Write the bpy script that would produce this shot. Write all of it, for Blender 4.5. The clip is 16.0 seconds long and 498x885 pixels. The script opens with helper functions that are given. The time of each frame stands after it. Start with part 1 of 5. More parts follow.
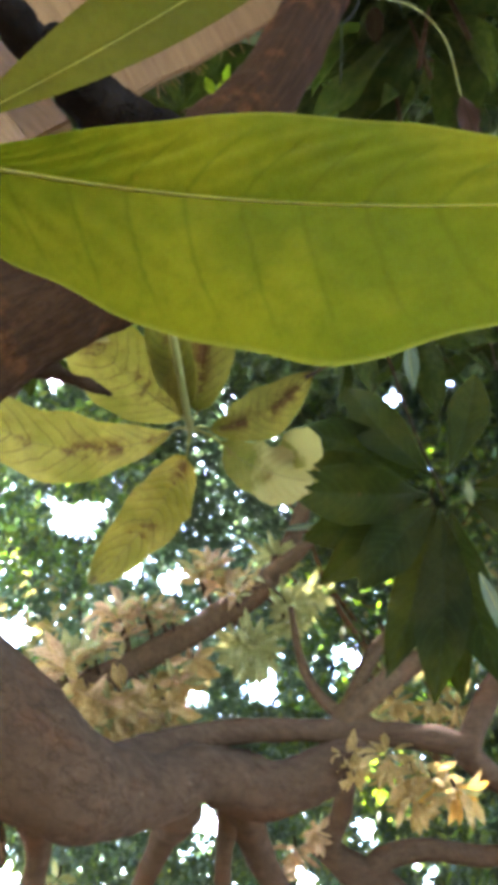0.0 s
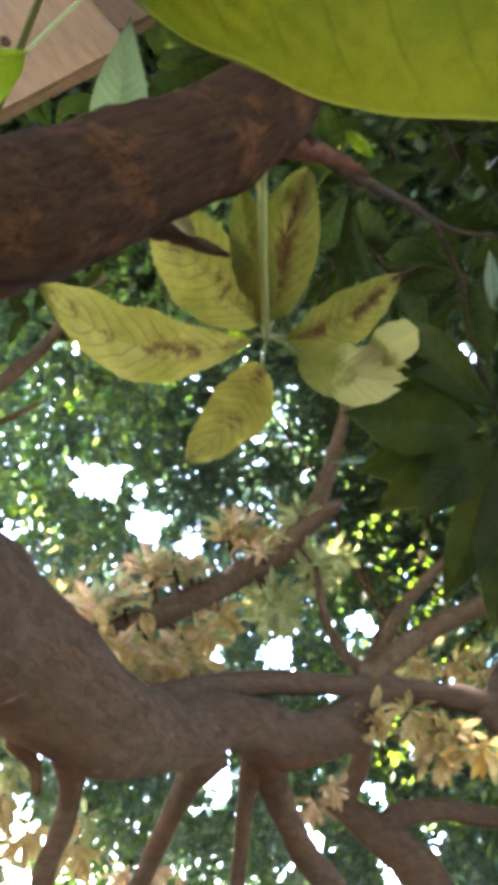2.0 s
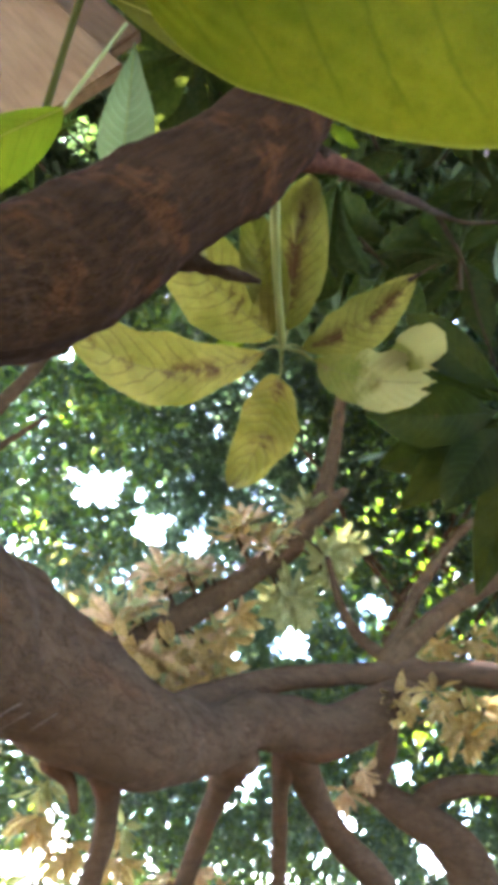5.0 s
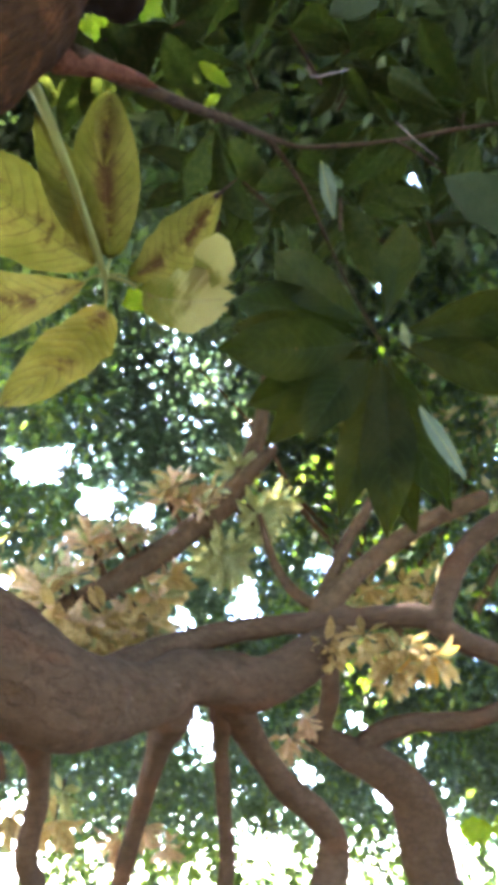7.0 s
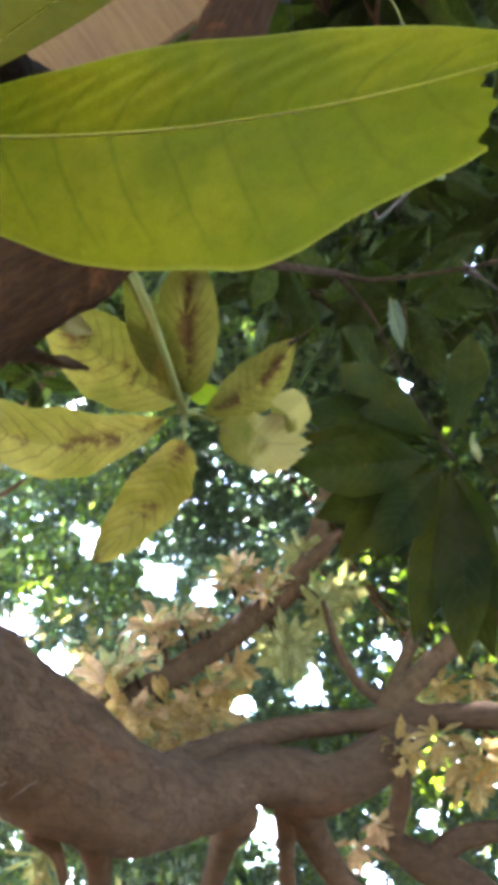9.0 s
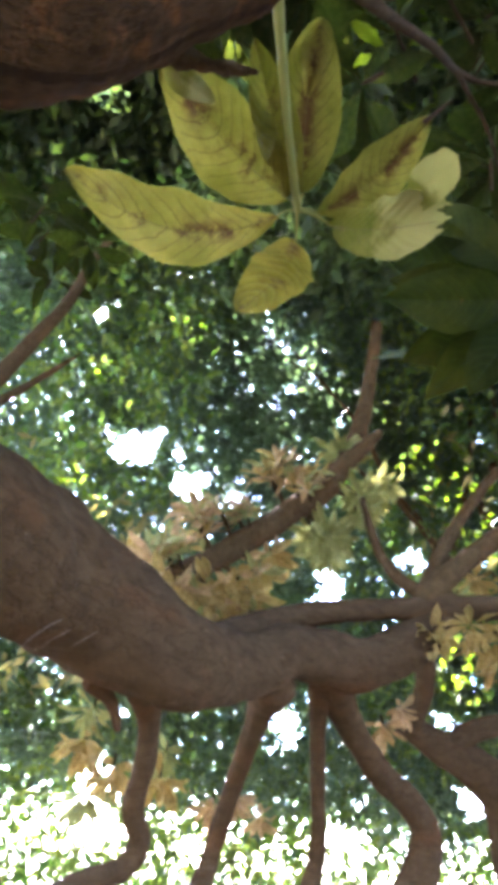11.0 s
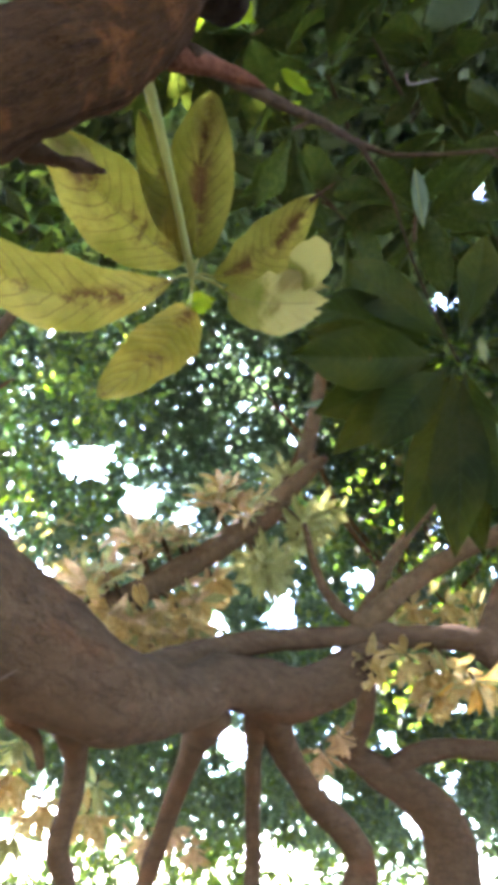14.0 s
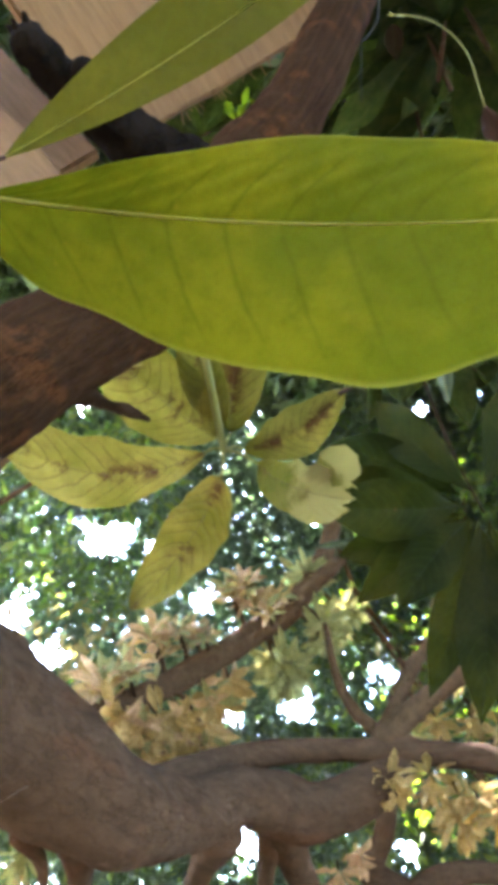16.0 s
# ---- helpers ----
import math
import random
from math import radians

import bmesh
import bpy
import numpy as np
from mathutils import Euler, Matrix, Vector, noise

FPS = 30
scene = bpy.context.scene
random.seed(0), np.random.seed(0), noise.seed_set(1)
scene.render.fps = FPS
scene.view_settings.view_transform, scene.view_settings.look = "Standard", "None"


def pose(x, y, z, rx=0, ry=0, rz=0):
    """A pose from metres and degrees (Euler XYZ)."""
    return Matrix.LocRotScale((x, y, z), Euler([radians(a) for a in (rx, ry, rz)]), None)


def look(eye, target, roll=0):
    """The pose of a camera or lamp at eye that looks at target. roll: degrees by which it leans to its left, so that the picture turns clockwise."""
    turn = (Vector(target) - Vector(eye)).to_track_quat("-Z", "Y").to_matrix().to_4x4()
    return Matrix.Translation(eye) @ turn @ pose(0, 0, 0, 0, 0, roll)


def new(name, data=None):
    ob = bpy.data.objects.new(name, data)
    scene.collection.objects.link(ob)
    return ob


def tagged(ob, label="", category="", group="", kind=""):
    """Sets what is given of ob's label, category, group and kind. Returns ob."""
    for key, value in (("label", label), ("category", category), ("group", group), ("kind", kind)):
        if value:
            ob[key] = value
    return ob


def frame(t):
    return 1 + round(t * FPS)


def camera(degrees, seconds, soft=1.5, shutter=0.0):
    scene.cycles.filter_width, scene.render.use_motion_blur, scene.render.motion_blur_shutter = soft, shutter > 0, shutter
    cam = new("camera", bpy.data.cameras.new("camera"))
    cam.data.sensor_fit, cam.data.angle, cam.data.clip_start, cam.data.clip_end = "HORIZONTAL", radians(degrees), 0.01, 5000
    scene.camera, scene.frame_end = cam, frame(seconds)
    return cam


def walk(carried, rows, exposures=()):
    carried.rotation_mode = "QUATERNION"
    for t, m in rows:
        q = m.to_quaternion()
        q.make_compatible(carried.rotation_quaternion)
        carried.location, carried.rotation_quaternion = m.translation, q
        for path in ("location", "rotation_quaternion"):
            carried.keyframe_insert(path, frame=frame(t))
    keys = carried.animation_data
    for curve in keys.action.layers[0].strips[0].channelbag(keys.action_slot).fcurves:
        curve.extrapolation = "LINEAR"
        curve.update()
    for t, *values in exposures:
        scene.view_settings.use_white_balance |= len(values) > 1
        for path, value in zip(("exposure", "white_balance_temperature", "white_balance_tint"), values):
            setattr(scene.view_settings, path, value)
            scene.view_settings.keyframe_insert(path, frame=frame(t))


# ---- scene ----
cam = camera(41.3, 16.0, soft=7.0)
PATH = [
    (0, (0.0479, 0.1340, 1.6255), (-0.0811, 1.6703, 2.8995), 9.6),
    (0.5, (0.048, 0.136, 1.625), (-0.103, 1.67, 2.9), 9.9),
    (1, (0.046, 0.139, 1.624), (-0.153, 1.687, 2.875), 11.9),
    (1.5, (0.021, 0.147, 1.605), (-0.114, 1.737, 2.811), 12.9),
    (2, (-0.0006, 0.1781, 1.5721), (-0.1697, 1.7667, 2.7753), 12.0),
    (2.5, (-0.015, 0.186, 1.551), (-0.203, 1.803, 2.713), 12.3),
    (3, (-0.059, 0.197, 1.584), (-0.366, 1.792, 2.751), 14.3),
    (3.5, (-0.109, 0.202, 1.605), (-0.462, 1.765, 2.801), 13.3),
    (4, (-0.108, 0.198, 1.595), (-0.438, 1.782, 2.772), 12.7),
    (4.5, (-0.077, 0.165, 1.565), (-0.287, 1.749, 2.768), 8.3),
    (5, (-0.0327, 0.1702, 1.5881), (-0.1821, 1.7724, 2.7758), 6.4),
    (7.3, (0.091, 0.199, 1.564), (0.148, 1.858, 2.68), -2.5),
    (7.5, (0.097, 0.191, 1.567), (0.186, 1.834, 2.705), -3.9),
    (8, (0.125, 0.173, 1.578), (0.219, 1.803, 2.734), -1.8),
    (8.5, (0.1248, 0.1505, 1.6068), (0.0919, 1.6903, 2.8827), 0.3),
    (9, (0.0714, 0.1513, 1.6014), (-0.1139, 1.6716, 2.8877), 4.1),
    (9.2, (0.061, 0.150, 1.590), (-0.143, 1.690, 2.851), 5.2),
    (11.3, (-0.012, 0.228, 1.511), (-0.262, 1.89, 2.595), 7.4),
    (11.5, (0.017, 0.191, 1.576), (-0.205, 1.789, 2.758), 7.5),
    (11.8, (0.054, 0.141, 1.622), (-0.107, 1.617, 2.962), 7.0),
    (12, (0.0699, 0.1204, 1.6333), (-0.0276, 1.5600, 3.0182), 4.6),
    (12.2, (0.077, 0.119, 1.627), (0.024, 1.560, 3.013), 2.7),
    (12.5, (0.1073, 0.1359, 1.6112), (0.0771, 1.6088, 2.9639), 1.5),
    (13, (0.1097, 0.1639, 1.5887), (0.0765, 1.7185, 2.8464), 2.2),
    (13.5, (0.0810, 0.1839, 1.5670), (-0.0113, 1.8002, 2.7415), 5.0),
    (14, (0.051, 0.204, 1.564), (-0.081, 1.847, 2.697), 6.0),
    (14.5, (0.0150, 0.1828, 1.5855), (-0.2010, 1.7779, 2.7725), 8.9),
    (15, (0.0231, 0.1416, 1.6202), (-0.2370, 1.6438, 2.9147), 12.1),
    (15.5, (0.036, 0.156, 1.61), (-0.189, 1.696, 2.866), 10.5),
    (16, (0.0402, 0.1342, 1.6283), (-0.1734, 1.6379, 2.9296), 9.9),
]
walk(cam, [(t, look(eye, target, roll)) for t, eye, target, roll in PATH], exposures=[(t, e + 1.42, k, 24) for t, e, k in (
    (0.0, 5.03, 5450), (1.3, 4.95, 5430), (2.0, 4.86, 5350), (2.8, 4.96, 5300), (4.8, 4.96, 5250), (7.3, 5.05, 5350), (8.0, 5.08, 5400), (8.5, 5.0, 5420), (9.2, 4.98, 5430), (11.2, 4.70, 5430), (11.5, 4.70, 5430),
    (11.9, 5.01, 5500), (12.5, 5.16, 5450), (13.0, 5.08, 5500), (14.0, 5.0, 5400), (14.5, 4.84, 5500), (15.0, 4.95, 5430), (15.5, 4.62, 5500), (16.0, 5.03, 5450))])

# ---- light ----
SUN = Vector((-0.38, 0.46, 0.80)).normalized()
world = bpy.data.worlds.new("sky")
scene.world = world
world.use_nodes = True
wn, wl = world.node_tree.nodes, world.node_tree.links
sky = wn.new("ShaderNodeTexSky")
sky.sky_type = "NISHITA"
sky.sun_disc = False
sky.sun_elevation = math.asin(SUN.z)
sky.sun_rotation = math.atan2(SUN.x, SUN.y)
sky.dust_density = 1.0
wl.new(sky.outputs[0], wn["Background"].inputs[0])
wn["Background"].inputs[1].default_value = 0.15
sun_data = bpy.data.lights.new("sun", "SUN")
sun_data.energy, sun_data.angle, sun_data.color = 3.2, radians(0.5), (1.0, 0.95, 0.86)
sun = new("sun", sun_data)
sun.matrix_world = look((0, 0, 30), Vector((0, 0, 30)) - SUN)


# ---- materials ----
def material(name):
    m = bpy.data.materials.new(name)
    m.use_nodes = True
    m.node_tree.nodes.clear()
    return m, m.node_tree.nodes, m.node_tree.links


class Net:
    """Builds the nodes of one material."""

    def __init__(self, name):
        self.m, self.n, self.l = material(name)

    def put(self, socket, value):
        if isinstance(value, bpy.types.NodeSocket):
            self.l.new(value, socket)
        else:
            socket.default_value = value

    def math(self, op, a, b=0.0, c=0.0, clamp=False):
        k = self.n.new("ShaderNodeMath")
        k.operation, k.use_clamp = op, clamp
        for s, v in zip(k.inputs, (a, b, c)):
            self.put(s, v)
        return k.outputs[0]

    def noise(self, vec, scale, detail=4.0, rough=0.55, out=0):
        k = self.n.new("ShaderNodeTexNoise")
        if vec is not None:
            self.l.new(vec, k.inputs["Vector"])
        k.inputs["Scale"].default_value, k.inputs["Detail"].default_value, k.inputs["Roughness"].default_value = scale, detail, rough
        return k.outputs[out]

    def ramp(self, fac, lo, hi):
        k = self.n.new("ShaderNodeMapRange")
        k.interpolation_type = "SMOOTHSTEP"
        self.put(k.inputs[0], fac)
        k.inputs[1].default_value, k.inputs[2].default_value = lo, hi
        return k.outputs[0]

    def mix(self, fac, a, b):
        k = self.n.new("ShaderNodeMix")
        k.data_type = "RGBA"
        self.put(k.inputs[0], fac)
        self.put(k.inputs[6], a if isinstance(a, bpy.types.NodeSocket) else (*a, 1))
        self.put(k.inputs[7], b if isinstance(b, bpy.types.NodeSocket) else (*b, 1))
        return k.outputs[2]

    def mapped(self, vec, scale):
        k = self.n.new("ShaderNodeMapping")
        self.l.new(vec, k.inputs[0])
        k.inputs[3].default_value = scale
        return k.outputs[0]

    def bump(self, height, strength, distance):
        k = self.n.new("ShaderNodeBump")
        self.put(k.inputs["Height"], height)
        k.inputs["Strength"].default_value, k.inputs["Distance"].default_value = strength, distance
        return k.outputs[0]

    def surface(self, colour, rough=0.6, normal=None, thin=0.0, thin_colour=None, metal=0.0, spec=0.5):
        p = self.n.new("ShaderNodeBsdfPrincipled")
        self.put(p.inputs["Base Color"], colour if isinstance(colour, bpy.types.NodeSocket) else (*colour, 1))
        self.put(p.inputs["Roughness"], rough)
        p.inputs["Metallic"].default_value = metal
        p.inputs["Specular IOR Level"].default_value = spec
        if normal is not None:
            self.l.new(normal, p.inputs["Normal"])
        out = self.n.new("ShaderNodeOutputMaterial")
        top = p.outputs[0]
        if thin:
            t = self.n.new("ShaderNodeBsdfTranslucent")
            self.put(t.inputs[0], thin_colour if isinstance(thin_colour, bpy.types.NodeSocket) else (*thin_colour, 1))
            mx = self.n.new("ShaderNodeMixShader")
            mx.inputs[0].default_value = thin
            self.l.new(top, mx.inputs[1])
            self.l.new(t.outputs[0], mx.inputs[2])
            top = mx.outputs[0]
        self.l.new(top, out.inputs[0])
        return self.m


def leaf_material(name, green, patch, vein, glow, thin=0.45, spots=0.5, veins=13.0, rough=0.42, vein_amount=0.7, stain=(0.07, 0.025, 0.02), along_rib=0.0, spec=0.12, slant=6.0, wander=0.35, edge=0.0, relief=0.3, outer=None):
    """A leaf blade: lateral veins that run from the midrib to the edge, blotches, spots and stains."""
    k = Net(name)
    co = k.n.new("ShaderNodeTexCoord")
    xyz = k.n.new("ShaderNodeSeparateXYZ")
    k.l.new(co.outputs["UV"], xyz.inputs[0])
    info = k.n.new("ShaderNodeObjectInfo")
    u = xyz.outputs[0]
    v = k.math("ABSOLUTE", k.math("SUBTRACT", xyz.outputs[1], 0.5))
    wob = k.math("MULTIPLY", k.noise(co.outputs["Object"], 35.0, 3.0), wander)
    phase = k.math("ADD", k.math("SUBTRACT", k.math("MULTIPLY", u, veins), k.math("MULTIPLY", k.math("POWER", v, 1.3), slant)), wob)
    saw = k.math("ABSOLUTE", k.math("SUBTRACT", k.math("FRACT", phase), 0.5))
    line = k.math("SUBTRACT", 1.0, k.ramp(saw, 0.0, 0.09))
    fade = k.math("SUBTRACT", 1.0, k.ramp(v, 0.30, 0.5))
    line = k.math("MULTIPLY", k.math("MULTIPLY", line, fade), vein_amount)
    big = k.noise(co.outputs["Object"], 14.0, 3.0)
    fine = k.noise(co.outputs["Object"], 160.0, 5.0, 0.7)
    shift = k.math("ADD", k.ramp(big, 0.35, 0.68), k.math("MULTIPLY", k.math("SUBTRACT", info.outputs["Random"], 0.5), 0.5), clamp=True)
    colour = k.mix(shift, green, patch)
    colour = k.mix(k.math("MULTIPLY", k.ramp(fine, 0.35, 0.8), 0.35), colour, tuple(c * 0.55 for c in green))
    colour = k.mix(line, colour, vein)
    dots = k.ramp(k.noise(co.outputs["Object"], 60.0, 4.0, 0.6), 0.72 - 0.09 * spots, 0.80)
    colour = k.mix(k.math("MULTIPLY", dots, min(1.0, spots + 0.2)), colour, stain)
    if along_rib:
        near = k.math("SUBTRACT", 1.0, k.ramp(v, 0.0, 0.32))
        rot = k.math("MULTIPLY", k.ramp(k.noise(co.outputs["Object"], 30.0, 5.0, 0.7), 0.46, 0.60), near)
        colour = k.mix(k.math("MULTIPLY", rot, along_rib), colour, stain)
    if outer:
        # Pale outer end, partly a glossy sheen put into the colour.
        sheen_at = k.math("ADD", u, k.math("MULTIPLY", k.math("SUBTRACT", k.noise(co.outputs["Object"], 40.0, 5.0, 0.65), 0.5), 0.7))
        colour = k.mix(k.math("MULTIPLY", k.ramp(sheen_at, 0.44, 0.62), 0.9), colour, outer)
    if edge:
        colour = k.mix(k.math("MULTIPLY", k.ramp(v, 0.478, 0.497), edge), colour, tuple(min(1.0, c * 1.5 + 0.03) for c in patch))
    through_colour = k.mix(1.0, colour, glow)
    k.n[through_colour.node.name].blend_type = "MULTIPLY"
    pucker = k.math("ADD", k.math("MULTIPLY", saw, 1.2), k.math("MULTIPLY", fine, 0.35))
    return k.surface(colour, rough, k.bump(pucker, relief, 0.0015), thin, through_colour, spec=spec)


def bark_material(name, dark, light, red, scale=1.0, red_amount=0.8, bump=0.9, stretch=(1, 1, 1), crack_dark=0.35, grey_amount=0.55, spec=0.1):
    k = Net(name)
    co = k.n.new("ShaderNodeTexCoord")
    vec = k.mapped(co.outputs["Object"], stretch)
    big = k.noise(vec, 7.0 * scale, 4.0, 0.6)
    mid = k.noise(vec, 34.0 * scale, 5.0, 0.65)
    fine = k.noise(vec, 150.0 * scale, 5.0, 0.7)
    crack = k.ramp(k.math("ABSOLUTE", k.math("SUBTRACT", k.noise(vec, 26.0 * scale, 7.0, 0.6), 0.5)), 0.0, 0.045)
    colour = k.mix(k.ramp(mid, 0.25, 0.75), dark, light)
    colour = k.mix(k.math("MULTIPLY", k.ramp(big, 0.52, 0.68), red_amount), colour, red)
    colour = k.mix(k.math("MULTIPLY", k.math("SUBTRACT", 1.0, crack), crack_dark), colour, tuple(c * 0.35 for c in dark))
    grey = k.ramp(k.noise(vec, 19.0 * scale, 6.0, 0.7), 0.60, 0.74)
    colour = k.mix(k.math("MULTIPLY", grey, grey_amount), colour, tuple(min(1, c * 1.9 + 0.03) for c in light))
    h = k.math("ADD", k.math("ADD", k.math("MULTIPLY", mid, 0.9), k.math("MULTIPLY", fine, 0.35)), k.math("MULTIPLY", crack, 0.3))
    return k.surface(colour, 0.9, k.bump(h, bump, 0.006 / scale), spec=spec)


def crown_material(name, a, b, glow, thin=0.45, rough=0.5, seam=0.0):
    """Small far leaves: each one its own tone."""
    k = Net(name)
    g = k.n.new("ShaderNodeNewGeometry")
    r = g.outputs["Random Per Island"]
    colour = k.mix(k.ramp(r, 0.0, 1.0), a, b)
    co = k.n.new("ShaderNodeTexCoord")
    colour = k.mix(k.math("MULTIPLY", k.ramp(k.noise(co.outputs["Object"], 0.9, 3.0), 0.4, 0.65), 0.5), colour, tuple(c * 0.6 for c in a))
    t = k.mix(1.0, colour, glow)
    k.n[t.node.name].blend_type = "MULTIPLY"
    return k.surface(colour, rough, None, thin, t, spec=0.35)


NEAR_LEAF = leaf_material("leaf_yellow_green", (0.05193, 0.05227, 0.0005292), (0.09484, 0.0805, 0.001058), (0.03839, 0.03659, 0.000756), (1.9, 1.95, 0.8), edge=0.25, thin=0.5, spots=0.3, veins=11.0, vein_amount=0.40, spec=0.015, rough=0.5, slant=3.0, stain=(0.16, 0.09, 0.01))
# Olive, with the fellow leaf's shade put into the colour.
FELLOW_LEAF = leaf_material("leaf_olive_fresh", (0.05504, 0.04664, 0.0027), (0.07568, 0.05984, 0.0054), (0.04988, 0.0528, 0.0045), (1.7, 1.7, 0.8), thin=0.45, spots=0.2, veins=11.0, vein_amount=0.3, spec=0.05, rough=0.6, slant=3.0, stain=(0.04, 0.02, 0.008))
OLIVE_LEAF = leaf_material("leaf_olive_dry", (0.060, 0.055, 0.024), (0.080, 0.070, 0.034), (0.05, 0.04, 0.02), (1.4, 1.4, 0.9), thin=0.3, spots=0.3, spec=0.1, rough=0.6)
OLD_LEAF = leaf_material("leaf_old_yellow", (0.068, 0.05915, 0.00675), (0.13, 0.1001, 0.0207), (0.0279, 0.01438, 0.00666), (2.0, 1.95, 0.9), thin=0.55, spots=0.6, veins=11.0, along_rib=1.0, vein_amount=0.7, stain=(0.034, 0.012, 0.006), wander=0.9, spec=0.10, rough=0.45, relief=0.7)
TORN_LEAF = leaf_material("leaf_torn_pale", (0.062, 0.060, 0.008), (0.105, 0.092, 0.022), (0.06, 0.042, 0.014), (1.8, 1.7, 0.9), outer=(0.165, 0.134, 0.050), thin=0.4, spots=0.4, veins=12.0, along_rib=0.4, rough=0.6, spec=0.0)
PALE_LEAF = leaf_material("leaf_pale", (0.2072, 0.2067, 0.0966), (0.1624, 0.1696, 0.0644), (0.28, 0.2703, 0.1518), (1.3, 1.5, 0.9), thin=0.35, spots=0.1, veins=13.0)
SILVER_LEAF = leaf_material("leaf_silver_green", (0.090, 0.100, 0.060), (0.070, 0.080, 0.042), (0.120, 0.130, 0.085), (1.3, 1.4, 0.9), thin=0.35, spots=0.15, veins=13.0)
# Shade on the leaves overhead is put into this dark base colour.
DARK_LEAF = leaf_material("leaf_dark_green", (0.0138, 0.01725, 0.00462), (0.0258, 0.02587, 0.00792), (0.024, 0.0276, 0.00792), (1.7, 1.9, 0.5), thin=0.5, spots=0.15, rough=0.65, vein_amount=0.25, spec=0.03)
# Same for the twig-end whorl: a dark olive that holds its shade.
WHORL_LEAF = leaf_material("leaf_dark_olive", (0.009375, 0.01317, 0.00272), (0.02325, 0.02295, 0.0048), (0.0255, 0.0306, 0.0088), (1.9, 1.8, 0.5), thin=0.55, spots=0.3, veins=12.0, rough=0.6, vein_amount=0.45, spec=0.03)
# Dim grey sheen of broad leaves overhead, put into the colour.
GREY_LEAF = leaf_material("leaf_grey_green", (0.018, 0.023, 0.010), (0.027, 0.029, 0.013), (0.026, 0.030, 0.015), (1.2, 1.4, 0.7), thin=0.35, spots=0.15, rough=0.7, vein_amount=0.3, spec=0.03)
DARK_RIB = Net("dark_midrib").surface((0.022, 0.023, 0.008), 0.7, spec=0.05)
TAN_LEAF = leaf_material("leaf_tan_dry", (0.4523, 0.3121, 0.1116), (0.242, 0.1633, 0.04925), (0.1999, 0.1104, 0.03283), (1.4, 1.3, 1.0), thin=0.5, spots=0.3, rough=0.45)
PINK_LEAF = leaf_material("leaf_pinkish_dry", (0.5116, 0.3354, 0.1731), (0.2557, 0.1584, 0.07367), (0.2047, 0.1164, 0.05157), (1.4, 1.3, 1.0), thin=0.5, spots=0.25, rough=0.45)
YELLOW_LEAF = leaf_material("leaf_yellow", (0.330, 0.310, 0.115), (0.190, 0.180, 0.066), (0.192, 0.156, 0.0540), (1.35, 1.3, 1.0), thin=0.5, spots=0.2)
# Orange of dry leaves lit from behind, partly put into the colour.
ORANGE_LEAF = leaf_material("leaf_orange", (0.462, 0.24, 0.03), (0.44, 0.26, 0.05), (0.198, 0.084, 0.018), (1.35, 1.3, 1.0), thin=0.55, spots=0.3)
LIME_LEAF = leaf_material("leaf_lime", (0.085, 0.100, 0.0025), (0.115, 0.118, 0.004), (0.06, 0.072, 0.003), (2.2, 2.1, 0.8), thin=0.6, spots=0.05, spec=0.1, rough=0.6)
# Sunlight on the small lime leaves is partly put into this bright colour.
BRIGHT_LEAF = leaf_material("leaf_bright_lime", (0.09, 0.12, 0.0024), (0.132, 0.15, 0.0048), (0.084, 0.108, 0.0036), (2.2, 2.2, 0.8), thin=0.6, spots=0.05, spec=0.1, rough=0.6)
RED_LEAF = leaf_material("leaf_red_brown", (0.012, 0.0075, 0.003), (0.017, 0.009, 0.004), (0.020, 0.013, 0.006), (1.3, 1.1, 0.8), thin=0.35, spots=0.4, spec=0.02, rough=0.85)
DRY_RED = leaf_material("leaf_dry_red", (0.03264, 0.0155, 0.008976), (0.04733, 0.02448, 0.0155), (0.02856, 0.01306, 0.00816), (1.3, 1.1, 0.8), thin=0.35, spots=0.3, vein_amount=0.8, rough=0.6)
RIB = Net("midrib").surface((0.20, 0.17, 0.025), 0.6, None, 0.5, (0.34, 0.29, 0.05), spec=0.1)
OLD_RIB = Net("stained_midrib").surface((0.075, 0.050, 0.018), 0.65, None, 0.4, (0.11, 0.07, 0.02), spec=0.08)
STEM = Net("green_stem").surface((0.19, 0.178, 0.046), 0.6, None, 0.2, (0.24, 0.22, 0.06), spec=0.1)
